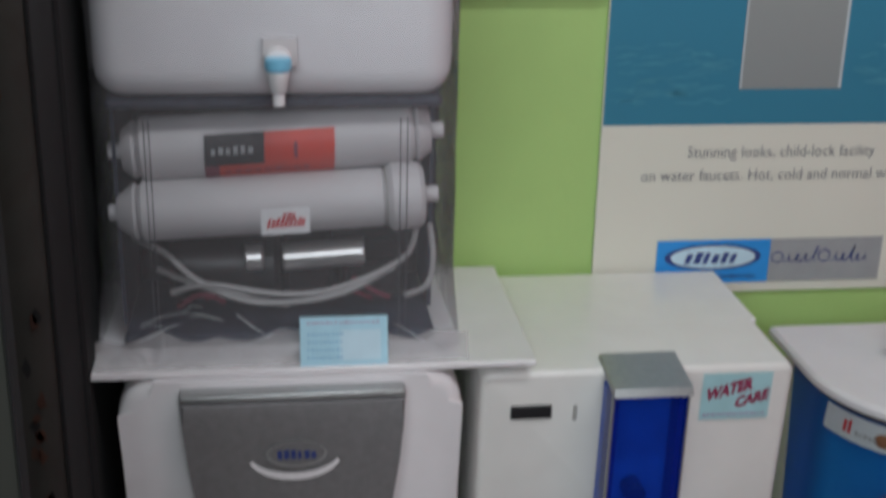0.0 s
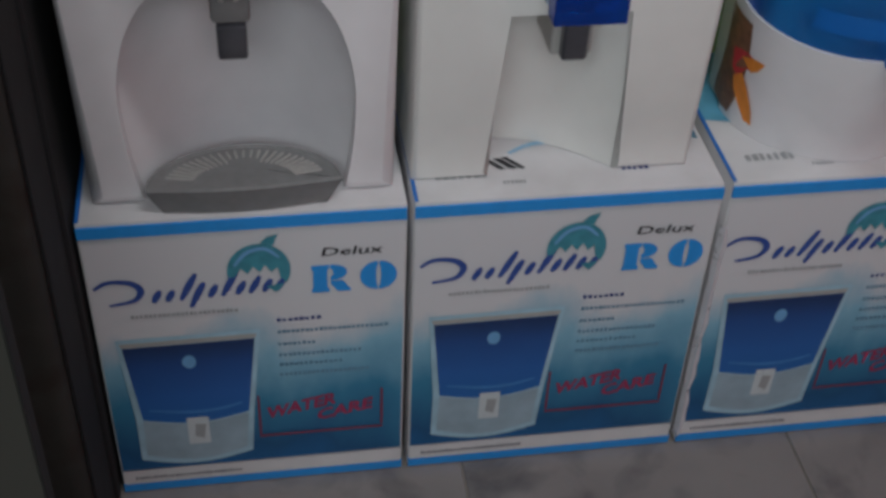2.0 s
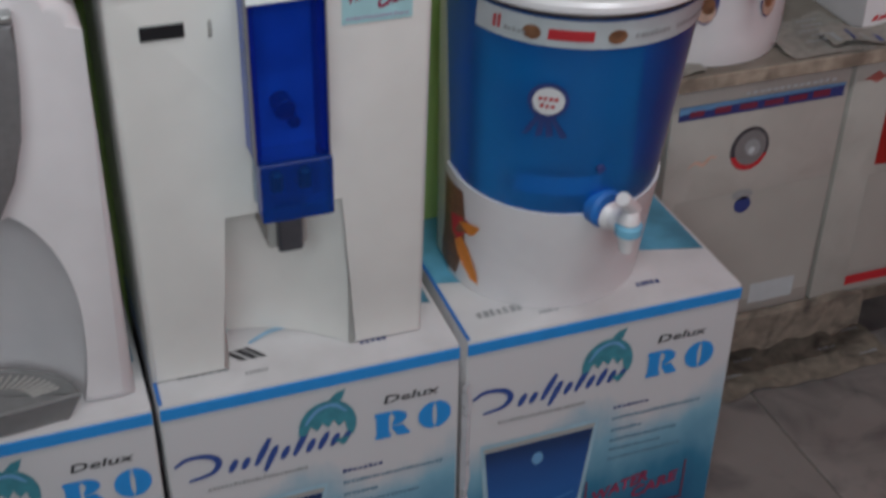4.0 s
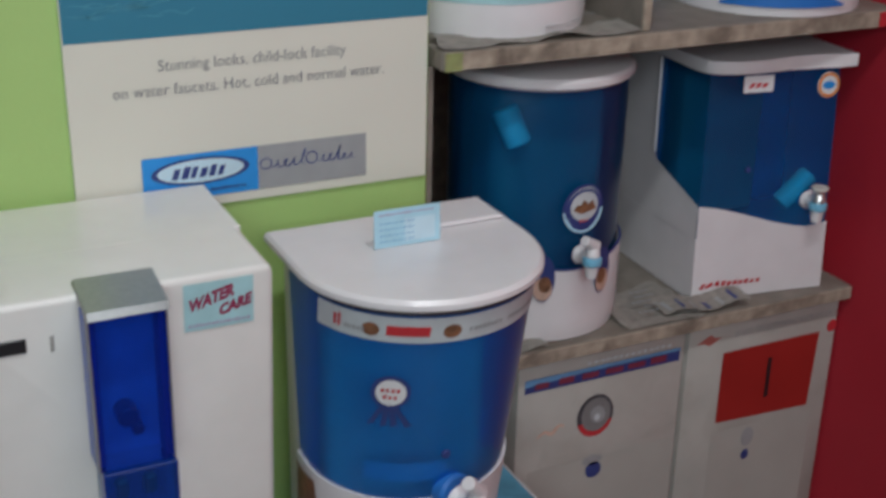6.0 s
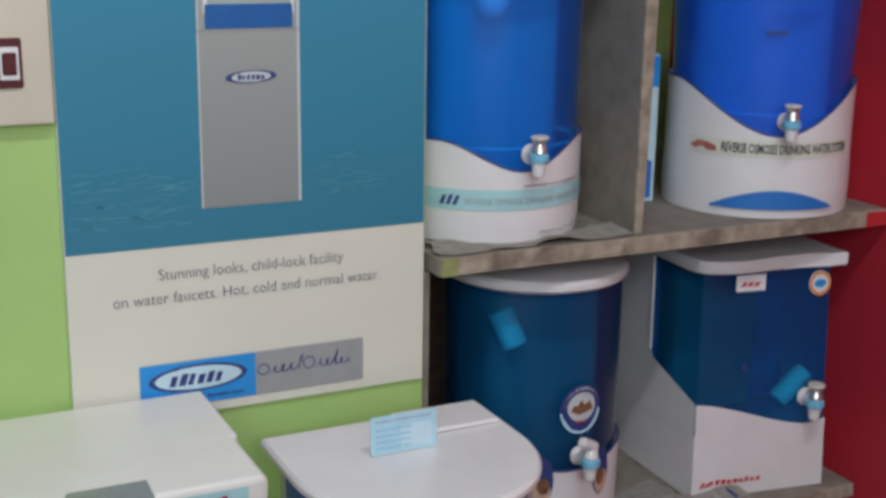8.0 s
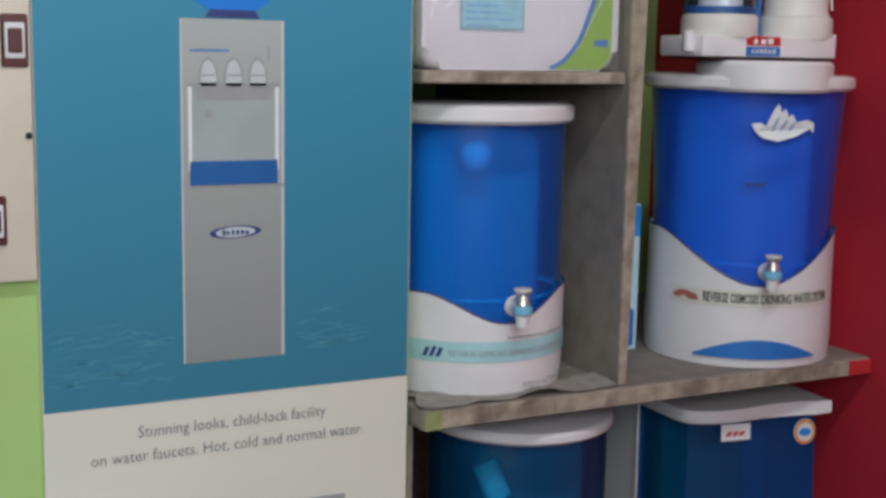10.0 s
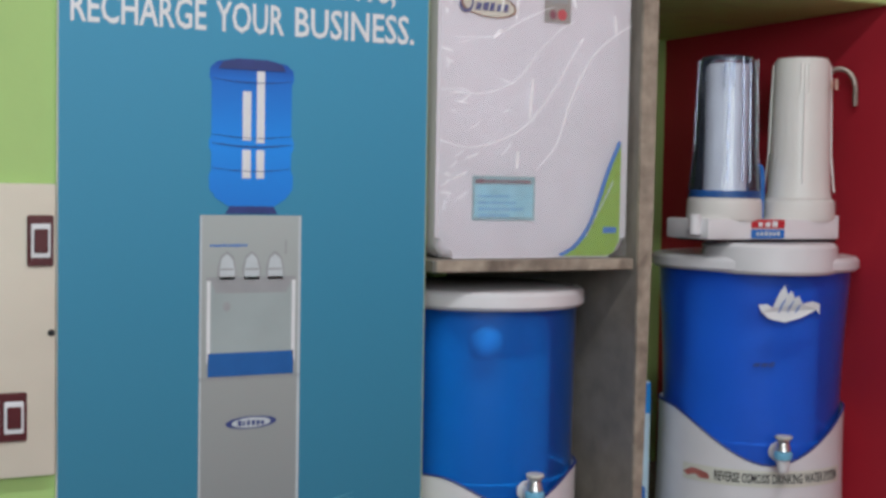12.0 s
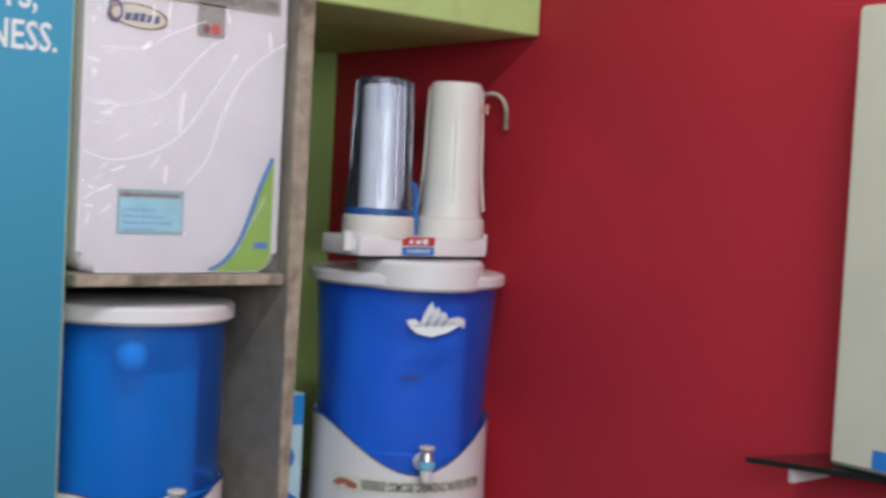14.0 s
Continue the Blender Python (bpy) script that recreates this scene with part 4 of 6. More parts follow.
def open_purifier():
    x0, x1, y0, y1, z0 = -0.388, -0.030, 0.035, 0.255, 1.0408
    c = (x0 + x1) / 2
    t = thing("wall_purifier", (c, 0.14, z0), "white purifier with bare filter cartridges under clear plastic film", "purifier")
    part("back_plate", box(x0 + 0.01, x1 - 0.01, y1 - 0.03, y1, z0 + 0.002, 1.60, 0.006, 2), DARK, t, "dark back plate")
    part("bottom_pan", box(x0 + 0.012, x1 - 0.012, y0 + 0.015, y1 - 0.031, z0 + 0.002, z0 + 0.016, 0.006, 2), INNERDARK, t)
    tank = box(x0, x1, y0 - 0.01, y1 - 0.032, 1.318, 1.63, 0.032, 5)
    part("storage_tank", tank, WHITE, t, "glossy white storage tank")
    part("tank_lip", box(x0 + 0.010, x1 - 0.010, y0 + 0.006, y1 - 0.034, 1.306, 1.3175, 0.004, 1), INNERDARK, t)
    tap = part("tap", rod((-0.206, 0.025, 1.36), (-0.206, 0.0, 1.36), 0.014), WHITE, t)
    part("tap_plate", box(-0.222, -0.186, 0.0185, 0.0245, 1.352, 1.383, 0.002, 1), HAZYPLASTIC, tap)
    part("tap_ring", rod((-0.206, -0.004, 1.3545), (-0.206, -0.004, 1.3675), 0.0130), LIGHTBLUE, tap, "light blue ring")
    part("tap_nose", rod((-0.206, -0.004, 1.354), (-0.206, -0.004, 1.333), 0.0115, 0.008), WHITE, tap)
    part("tap_tip", rod((-0.206, -0.004, 1.3325), (-0.206, -0.004, 1.320), 0.006), WHITE, tap)
    # upper and lower cartridge, both a little higher at the tap's right
    for xa, za, xb, zb, y, r, name in ((-0.352, 1.2535, -0.066, 1.2695, 0.085, 0.0345, "cartridge"), (-0.352, 1.1935, -0.096, 1.2050, 0.062, 0.0315, "membrane_housing")):
        a, b2 = Vector((xa, y, za)), Vector((xb, y, zb))
        d = (b2 - a).normalized()
        b = part(name, rod(a, b2, r, n=36), HAZYPLASTIC, t, "white plastic cartridge")
        if name == "cartridge":
            part("end_cap", rod(a - d * 0.001, a - d * 0.016, r * 0.9, r * 0.7, n=32), HAZYPLASTIC, b)
            part("end_cap", rod(b2 + d * 0.001, b2 + d * 0.018, r * 0.95, r * 0.75, n=32), HAZYPLASTIC, b)
        else:
            part("end_cap", rod(a - d * 0.001, a - d * 0.022, r * 0.96, r * 0.6, n=32), HAZYPLASTIC, b)
            part("end_cap", rod(b2 + d * 0.001, b2 + d * 0.040, r * 1.17, r * 1.12, n=32), HAZYPLASTIC, b, "wide screw cap")
            part("cap_groove", rod(b2 - d * 0.0015, b2 + d * 0.0005, r * 1.02, n=32), RIM, b)
        part("elbow", rod(a - d * 0.017, a - d * 0.031, 0.009, n=12), HAZYPLASTIC, b)
        e = b2 + d * (0.042 if name != "cartridge" else 0.019)
        part("elbow", rod(e, e + d * 0.014, 0.009, n=12), HAZYPLASTIC, b)
    skew = lambda u: (u + 0.209) * 0.056
    wrap = lambda g: (lambda u, v: Vector((u, 0.085 - (0.0345 + g) * math.cos(v), 1.2615 + skew(u) + (0.0345 + g) * math.sin(v))))
    st = part("red_label", patch(wrap(0.0007), -0.283, -0.150, -1.05, 0.55, 1, 10), LABELRED, t, "red and black label round the cartridge")
    part("label_dark_field", patch(wrap(0.0012), -0.283, -0.222, -0.42, 0.55, 1, 8), BLACKINK, st)
    part("label_dark_field", patch(wrap(0.0012), -0.283, -0.268, -1.05, -0.43, 1, 6), MAROON, st)
    part("label_dark_field", patch(wrap(0.0012), -0.192, -0.188, -0.30, 0.20, 1, 6), MAROON, st)
    part("label_writing", bars(wrap(0.0018), -0.276, -0.06, 0.045, 0.26, 6, 31), GREYINK, st)
    part("label_writing", bars(wrap(0.0018), -0.262, -0.72, 0.09, 0.14, 9, 32), MAROON, st)
    n1 = lambda u, v: Vector((u, 0.0295, v + (u + 0.202) * 0.05))
    st = part("small_sticker", patch(n1, -0.227, -0.177, 1.1765, 1.2045), WHITEINK, t, "small white sticker with red strokes")
    part("sticker_writing", bars(lambda u, v: n1(u, v) + Vector((0, -0.0006, 0)), -0.222, 1.184, 0.040, 0.011, 9, 33, 0.3), REDINK, st)
    part("sticker_writing", bars(lambda u, v: n1(u, v) + Vector((0, -0.0006, 0)), -0.206, 1.192, 0.014, 0.008, 3, 34, 0.3), REDINK, st)
    # dark plates added at both sides so the inside reads as unlit
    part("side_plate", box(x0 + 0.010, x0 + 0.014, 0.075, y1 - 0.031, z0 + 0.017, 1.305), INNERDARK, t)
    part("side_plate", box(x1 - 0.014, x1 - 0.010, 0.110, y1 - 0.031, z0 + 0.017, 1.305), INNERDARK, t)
    # small inline filter, pump and the bundle of hoses below
    f = part("inline_filter", rod((-0.206, 0.075, 1.134), (-0.118, 0.075, 1.139), 0.0145), CHROME, t, "shiny metal inline filter")
    part("filter_collar", rod((-0.246, 0.075, 1.134), (-0.226, 0.075, 1.135), 0.0145), CHROME, t)
    part("pump", rod((-0.33, 0.15, 1.1), (-0.21, 0.15, 1.1), 0.04), DARK, t)
    part("pump_head", box(-0.205, -0.15, 0.12, 0.19, 1.065, 1.13, 0.006, 1), DARK, t)
    part("adapter", box(-0.14, -0.07, 0.12, 0.2, 1.066, 1.11, 0.005, 1), DARK, t)
    for pts in (((-0.365, 0.10, 1.15), (-0.330, 0.065, 1.146), (-0.296, 0.058, 1.116), (-0.249, 0.055, 1.099), (-0.201, 0.060, 1.084)),
                ((-0.325, 0.07, 1.098), (-0.284, 0.055, 1.112), (-0.207, 0.050, 1.101), (-0.146, 0.055, 1.105), (-0.076, 0.07, 1.132), (-0.058, 0.09, 1.165)),
                ((-0.340, 0.08, 1.122), (-0.290, 0.060, 1.108), (-0.230, 0.050, 1.092), (-0.150, 0.052, 1.098), (-0.085, 0.07, 1.122)),
                ((-0.044, 0.10, 1.16), (-0.043, 0.07, 1.13), (-0.052, 0.055, 1.105), (-0.075, 0.06, 1.092))):
        part("hose", tube(smooth_pts(pts, 6), 0.0034, 7), HOSE, t, "thin translucent hose")
    for k, (xa, xb) in enumerate(((-0.32, -0.27), (-0.29, -0.24), (-0.15, -0.11), (-0.13, -0.09))):
        part("wire", tube(smooth_pts([(xa, 0.085, 1.075 + 0.01 * k), ((xa + xb) / 2, 0.07, 1.095), (xb, 0.085, 1.08)], 4), 0.003, 5), MAROON, t)
    # dark upright strips painted for the shaded folds of the film
    for xx in (-0.340, -0.335, -0.085, -0.078):
        part("film_crease", box(xx, xx + 0.0012, 0.0235, 0.0245, 1.06, 1.30), SMOKE, t)
    # loose film round the lower part
    n, rings = 56, []
    for j, z in enumerate(np.linspace(z0 + 0.001, 1.628, 14)):
        ring = []
        for px, py in [(p[0], p[1]) for p in rounded(x0 - 0.006, x1 + 0.006, y0 - 0.016, y1 + 0.004, 0.03, 8)]:
            w = 0.006 * noise.noise(Vector((px * 22, py * 22, z * 14)))
            g = 0.008 * max(0, (1.12 - z) / 0.08) if z < 1.12 else 0
            cx, cy = px - c, py - 0.14
            L = math.hypot(cx, cy)
            ring.append((px + cx / L * (w + g), py + cy / L * (w + g * 0.8), z))
        rings.append(ring)
    # pale ribbons painted for glints on the film's lower folds
    rnd = random.Random(14)
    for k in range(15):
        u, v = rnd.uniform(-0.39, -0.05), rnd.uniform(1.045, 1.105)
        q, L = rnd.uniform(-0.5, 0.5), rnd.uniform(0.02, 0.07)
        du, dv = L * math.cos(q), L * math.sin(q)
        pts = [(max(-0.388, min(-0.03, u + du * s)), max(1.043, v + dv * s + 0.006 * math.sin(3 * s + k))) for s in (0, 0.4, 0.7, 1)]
        part("film_crease", ribbon(flat(0.0092), pts, rnd.uniform(0.0006, 0.0014)), PALEINK, t, "film crease with its glint painted pale")
    part("plastic_film", loft(rings, caps=(False, False)), FILM, t, "loose clear plastic film")
    # the film's slack gathered on the board round the foot
    bm = bmesh.new()
    g = []
    for i in range(41):
        f = i / 40
        row = []
        for k in range(6):
            e = k / 5
            n1 = noise.noise(Vector((f * 9, e * 2.2, 4)))
            n2 = noise.noise(Vector((f * 26, e * 4, 9)))
            row.append(bm.verts.new((x0 - 0.012 + (x1 - x0 + 0.030) * f, 0.013 - 0.016 * e + 0.004 * n1, z0 + 0.0012 + 0.026 * (1 - e) ** 1.6 * (1 + 0.5 * n1) + 0.004 * abs(n2))))
        g.append(row)
    for a, b in zip(g, g[1:]):
        for k in range(5):
            bm.faces.new((a[k], b[k], b[k + 1], a[k + 1]))
    part("film_slack", bm, SLACK, t, "crumpled slack of the film")
    return t


open_purifier()


def tap_parts(parent, p, face, size=1.0, lever=0.0):
    """A white plastic tap that sticks out from p towards face (degrees)."""
    a = radians(face)
    d = Vector((math.cos(a), math.sin(a), 0))
    side = Vector((-d.y, d.x, 0))
    p = Vector(p)
    up = Vector((0, 0, 1))
    s = size
    b = part("tap", rod(p - d * 0.004, p + d * 0.03 * s, 0.0125 * s), WHITE, parent, "white tap with a light blue ring")
    part("nut", rod(p + d * 0.002, p + d * 0.011 * s, 0.017 * s, 0.0145 * s, n=20), WHITE, b)
    q = p + d * 0.034 * s
    part("spout", rod(q + up * 0.004 * s, q - up * 0.03 * s, 0.0135 * s, 0.009 * s), WHITE, b)
    part("ring", rod(q - up * 0.008 * s, q + up * 0.006 * s, 0.0155 * s), LIGHTBLUE, b, "light blue ring")
    part("bonnet", rod(q + up * 0.0065 * s, q + up * 0.022 * s, 0.0125 * s, 0.010 * s), CHROME if lever > 80 else WHITE, b)
    if lever > 80:
        e = q + up * 0.0225 * s
        part("lever", rod(e, e + up * 0.006 * s, 0.011 * s, 0.013 * s, n=8), CHROME, b)
        part("lever_cap", rod(e + up * 0.0062 * s, e + up * 0.011 * s, 0.015 * s, n=8), OFFW, b)
        return b
    ta = radians(lever)
    e = q + up * 0.026 * s
    v = (up * math.sin(ta) - (side * 0.8 - d * 0.2) * math.cos(ta)) * 0.03 * s
    part("lever", rod(e - v * 0.35, e + v, 0.0095 * s, 0.0085 * s, n=12), WHITE, b)
    return b



# ---- round tanks ----
def ring_pts(cx, cy, r, z, n=64):
    return [(cx + r * math.cos(2 * math.pi * i / n), cy + r * math.sin(2 * math.pi * i / n), z) for i in range(n)]


def skirt(cx, cy, radius, z0, top, n=96, rows=6, thick=0.003):
    """A round shell whose upper edge follows top(angle in degrees)."""
    bm = bmesh.new()
    cols = []
    for i in range(n):
        a = 2 * math.pi * i / n
        deg = (math.degrees(a) + 180) % 360 - 180
        zt = top(deg)
        out = []
        for j in range(rows + 1):
            z = z0 + (zt - z0) * j / rows
            r = radius(z)
            out.append(bm.verts.new((cx + r * math.cos(a), cy + r * math.sin(a), z)))
        r = radius(zt) - thick
        out.append(bm.verts.new((cx + r * math.cos(a), cy + r * math.sin(a), zt)))
        cols.append(out)
    for i in range(n):
        a, b = cols[i], cols[(i + 1) % n]
        for j in range(rows + 1):
            bm.faces.new((a[j], b[j], b[j + 1], a[j + 1]))
    bm.faces.new([c[0] for c in cols][::-1])
    return bm


def round_tank(cx, cy, r0, r1, z0, z1, face, dip, flank, width, blue, label, lid_r, lid_h, tap_face=None, waist=0.0):
    """A tapering clear tank on a white foot; the foot's upper edge is flank high and dips to dip at the tap."""
    t = thing("water_tank", (cx, cy, z0), label, "purifier", "tank purifiers")
    rad = lambda z: r0 + (r1 - r0) * (z - z0) / (z1 - z0) - waist * math.sin(math.pi * max(0, min(1, (z - z0) / (z1 - z0))))
    low_at = face if tap_face is None else tap_face
    zl = z1 - lid_h
    part("tank_wall", lathe(cx, cy, [(rad(z) - 0.004, z) for z in np.linspace(z0 + 0.03, zl - 0.001, 7)], 64, caps=(False, False)), blue, t, "see-through blue plastic wall")
    a = radians(face + 4)
    rot = Matrix.Translation((cx, cy, 0)) @ Matrix.Rotation(a + math.pi / 2, 4, "Z")
    bm = box(-r0 * 0.80, r0 * 0.66, -r0 * 0.52, r0 * 0.5, z0 + 0.02, zl - 0.012, 0.035, 5)
    bmesh.ops.transform(bm, verts=bm.verts, matrix=rot)
    part("inner_works", bm, INSIDEDIM if blue is TANKSHADED else INSIDE, t, "pale housing seen through the wall")
    def top(deg):
        d = abs((deg - low_at + 180) % 360 - 180)
        k = max(0, min(1, d / width))
        return dip + (flank - dip) * (k * k * (3 - 2 * k))
    part("foot", skirt(cx, cy, lambda z: rad(z) + (0.003 if z > z0 + 0.008 else 0.0), z0 + 0.001, top), WHITE, t, "white plastic foot with a curved upper edge")
    zf = dip + 0.032
    if blue is not TANKSHADED:
        part("inner_floor_edge", tube(ring_pts(cx, cy, rad(zf) - 0.010, zf, 48) + ring_pts(cx, cy, rad(zf) - 0.010, zf, 48)[:1], 0.0022, 6), FLOAT, t, "pale edge of the inner floor")
    trim = bmesh.new()
    pts = []
    for k in range(41):
        deg = low_at - 100 + 200 * k / 40
        zz = top(deg)
        pts.append((cx + (rad(zz) + 0.002) * math.cos(radians(deg)), cy + (rad(zz) + 0.002) * math.sin(radians(deg)), zz + 0.001))
    part("edge_line", tube(pts, 0.0022, 5, trim), NAVY, t)
    part("lid", lathe(cx, cy, [(lid_r - 0.006, zl), (lid_r, zl + 0.005), (lid_r, z1 - 0.007), (lid_r - 0.004, z1 - 0.002), (lid_r - 0.012, z1)], 64), WHITE, t, "flat white lid")
    return t, rad, round_map(cx, cy, lambda z: rad(z) + 0.0045, face)


def float_ball(t, cx, cy, r, face, off, z, tilt=0.0, half=0.028):
    a = radians(face + off)
    p = Vector((cx + (r - 0.0255) * math.cos(a), cy + (r - 0.0255) * math.sin(a), z))
    s = Vector((math.cos(a + math.pi / 2), math.sin(a + math.pi / 2), 0))
    d = (s * math.sin(tilt) + Vector((0, 0, -1)) * math.cos(tilt)) * half
    bm = rod(p - d, p + d, 0.021)
    if half < 0.02:
        bm = bmesh.new()
        bmesh.ops.create_uvsphere(bm, u_segments=20, v_segments=12, radius=0.024, matrix=Matrix.Translation(p))
    part("float", bm, FLOAT, t, "pale blue float against the wall")


def lifted(m, cx, cy, d):
    """The same map, d metres further out."""
    def at(u, v):
        p = m(u, v)
        o = Vector((p.x - cx, p.y - cy, 0)).normalized()
        return p + o * d
    return at


# tank with the printed round seal, on the lower shelf
ax, ay = 0.949, 0.442
A, arad, am = round_tank(ax, ay, 0.144, 0.147, 0.672, 1.106, -92, 0.795, 0.812, 60, TANKSHADED, "blue water purifier tank with white lid on a dusty shelf", 0.151, 0.021)
float_ball(A, ax, ay, 0.145, -92, -47, 1.020, 0.45, 0.031)
seal = part("seal", disc(am, 0.010, 0.898, 0.037, 0.040), NAVY, A, "round blue and white seal")
low = [(0.010 + 0.037 * math.cos(a), 0.898 + 0.040 * math.sin(a)) for a in np.linspace(math.pi * 1.03, math.pi * 1.97, 20)]
part("seal_ring", shape(lifted(am, ax, ay, 0.0008), low), CYAN, seal)
part("seal_picture", disc(lifted(am, ax, ay, 0.0014), 0.010, 0.902, 0.025, 0.024), PALEINK, seal)
part("seal_picture", shape(lifted(am, ax, ay, 0.002), [(a - 0.006, b) for a, b in ((-0.004, 0.897), (0.002, 0.906), (0.008, 0.904), (0.014, 0.914), (0.021, 0.905), (0.03, 0.911), (0.037, 0.896), (0.024, 0.893), (0.01, 0.890))]), BROWNINK, seal)
part("badge_writing", bars(lifted(am, ax, ay, 0.002), 0.002, 0.876, 0.018, 0.006, 3, 45), REDINK, seal)
part("badge_writing", bars(lambda u, v: lifted(am, ax, ay, 0.002)(0.010 + 0.031 * math.cos(math.pi * 0.95 - u), 0.900 + (0.031 + v) * math.sin(math.pi * 0.95 - u)), 0.0, 0.0, 2.8, 0.004, 14, 46), PALEINK, seal)
for u, w in ((-0.052, 1), (0.056, -1)):
    part("foot_sticker", disc(lifted(am, ax, ay, 0.002), u, 0.785, 0.019, 0.040, 20), NAVY, A, "dark blue oval print with orange edge")
    part("sticker_glow", disc(lifted(am, ax, ay, 0.003), u, 0.768, 0.015, 0.020, 16), FADED, A)
    part("sticker_picture", disc(lifted(am, ax, ay, 0.004), u + 0.003 * w, 0.776, 0.010, 0.014, 14), BROWNINK, A)
tap_parts(A, (ax + 0.002, ay - 0.149, 0.824), -86, 0.98, 25)

# tank beside the divider on the middle shelf
cx, cy = 0.853, 0.440
C, crad, cm = round_tank(cx, cy, 0.142, 0.146, 1.171, 1.589, -95, 1.277, 1.320, 50, TANKBLUE, "bright blue purifier tank with white wavy foot beside the divider", 0.154, 0.028)
float_ball(C, cx, cy, 0.136, -95, -20, 1.515, 0.15, 0.017)
part("band", patch(cm, -0.2, 0.16, 1.222, 1.252, 24), STICK, C, "pale cyan printed band")
part("band_writing", text(lifted(cm, cx, cy, 0.001), "REVERSE OSMOSIS DRINKING WATER SYSTEM", -0.085, 1.231, 0.215, 0.009), GREYINK, C)
part("mark", bars(lifted(cm, cx, cy, 0.001), -0.125, 1.229, 0.03, 0.016, 3, 51, 0.4), NAVY, C)
part("band_writing", bars(lifted(cm, cx, cy, 0.001), 0.0, 1.256, 0.12, 0.004, 16, 52), GREYINK, C)
tap_parts(C, (cx - 0.005, cy - 0.147, 1.304), -95, 0.90, 90)

# tank under the double filter
dx, dy = 1.359, 0.416
D, drad, dm = round_tank(dx, dy, 0.153, 0.163, 1.171, 1.634, -124, 1.303, 1.384, 74, TANKROYAL, "royal blue purifier tank with white foot and lettered band", 0.170, 0.024, -117, 0.008)
part("lid_step", lathe(dx - 0.030, dy - 0.072, [(0.103, 1.608), (0.107, 1.613), (0.107, 1.650), (0.102, 1.656)], 48), WHITE, D, "raised front part of the lid")
part("band", patch(dm, -0.13, 0.165, 1.270, 1.296, 24), POSTERW, D, "cream printed band")
part("band_writing", text(lifted(dm, dx, dy, 0.001), "REVERSE OSMOSIS DRINKING WATER SYSTEM", -0.070, 1.2765, 0.222, 0.0150, 0, 0.02), BLACKINK, D)
part("mark", shape(lifted(dm, dx, dy, 0.001), [(-0.128, 1.281), (-0.112, 1.290), (-0.096, 1.289), (-0.080, 1.284), (-0.078, 1.276), (-0.094, 1.275), (-0.104, 1.281), (-0.118, 1.276)]), FADEDRED, D)
arc = lifted(dm, dx, dy, 0.001)
bm = bmesh.new()
cols = [[bm.verts.new(arc(-0.085 + 0.21 * i / 24, z)) for z in (1.187, 1.188 + 0.03 * math.sin(math.pi * (0.02 + 0.96 * i / 24)))] for i in range(25)]
for p, q in zip(cols, cols[1:]):
    bm.faces.new((p[0], q[0], q[1], p[1]))
part("blue_arch", bm, INKBLUE, D, "blue arch printed on the foot")
em = lifted(dm, dx, dy, 0.0012)
wing = [(-0.010, 1.560), (0.004, 1.562), (0.012, 1.556), (0.022, 1.580), (0.030, 1.592), (0.036, 1.577), (0.041, 1.584), (0.047, 1.571), (0.053, 1.576), (0.060, 1.563), (0.078, 1.567), (0.092, 1.562), (0.092, 1.545), (0.085, 1.553), (0.060, 1.541), (0.032, 1.533), (0.008, 1.538), (-0.004, 1.548)]
part("white_emblem", shape(em, wing), WHITEINK, D, "white winged emblem")
for a, h in ((0.022, 0.022), (0.035, 0.018), (0.048, 0.013)):
    part("emblem_line", ribbon(lifted(dm, dx, dy, 0.0020), [(a, 1.549), (a + 0.004, 1.549 + h * 0.5), (a + 0.010, 1.549 + h)], 0.0022), INKBLUE, D)
part("mark", bars(lifted(dm, dx, dy, 0.001), -0.015, 1.462, 0.035, 0.008, 3, 62, 0.5), NAVY, D)
ta = radians(-114)
tap_parts(D, (dx + 0.155 * math.cos(ta), dy + 0.155 * math.sin(ta), 1.329), -114, 0.90, 90)


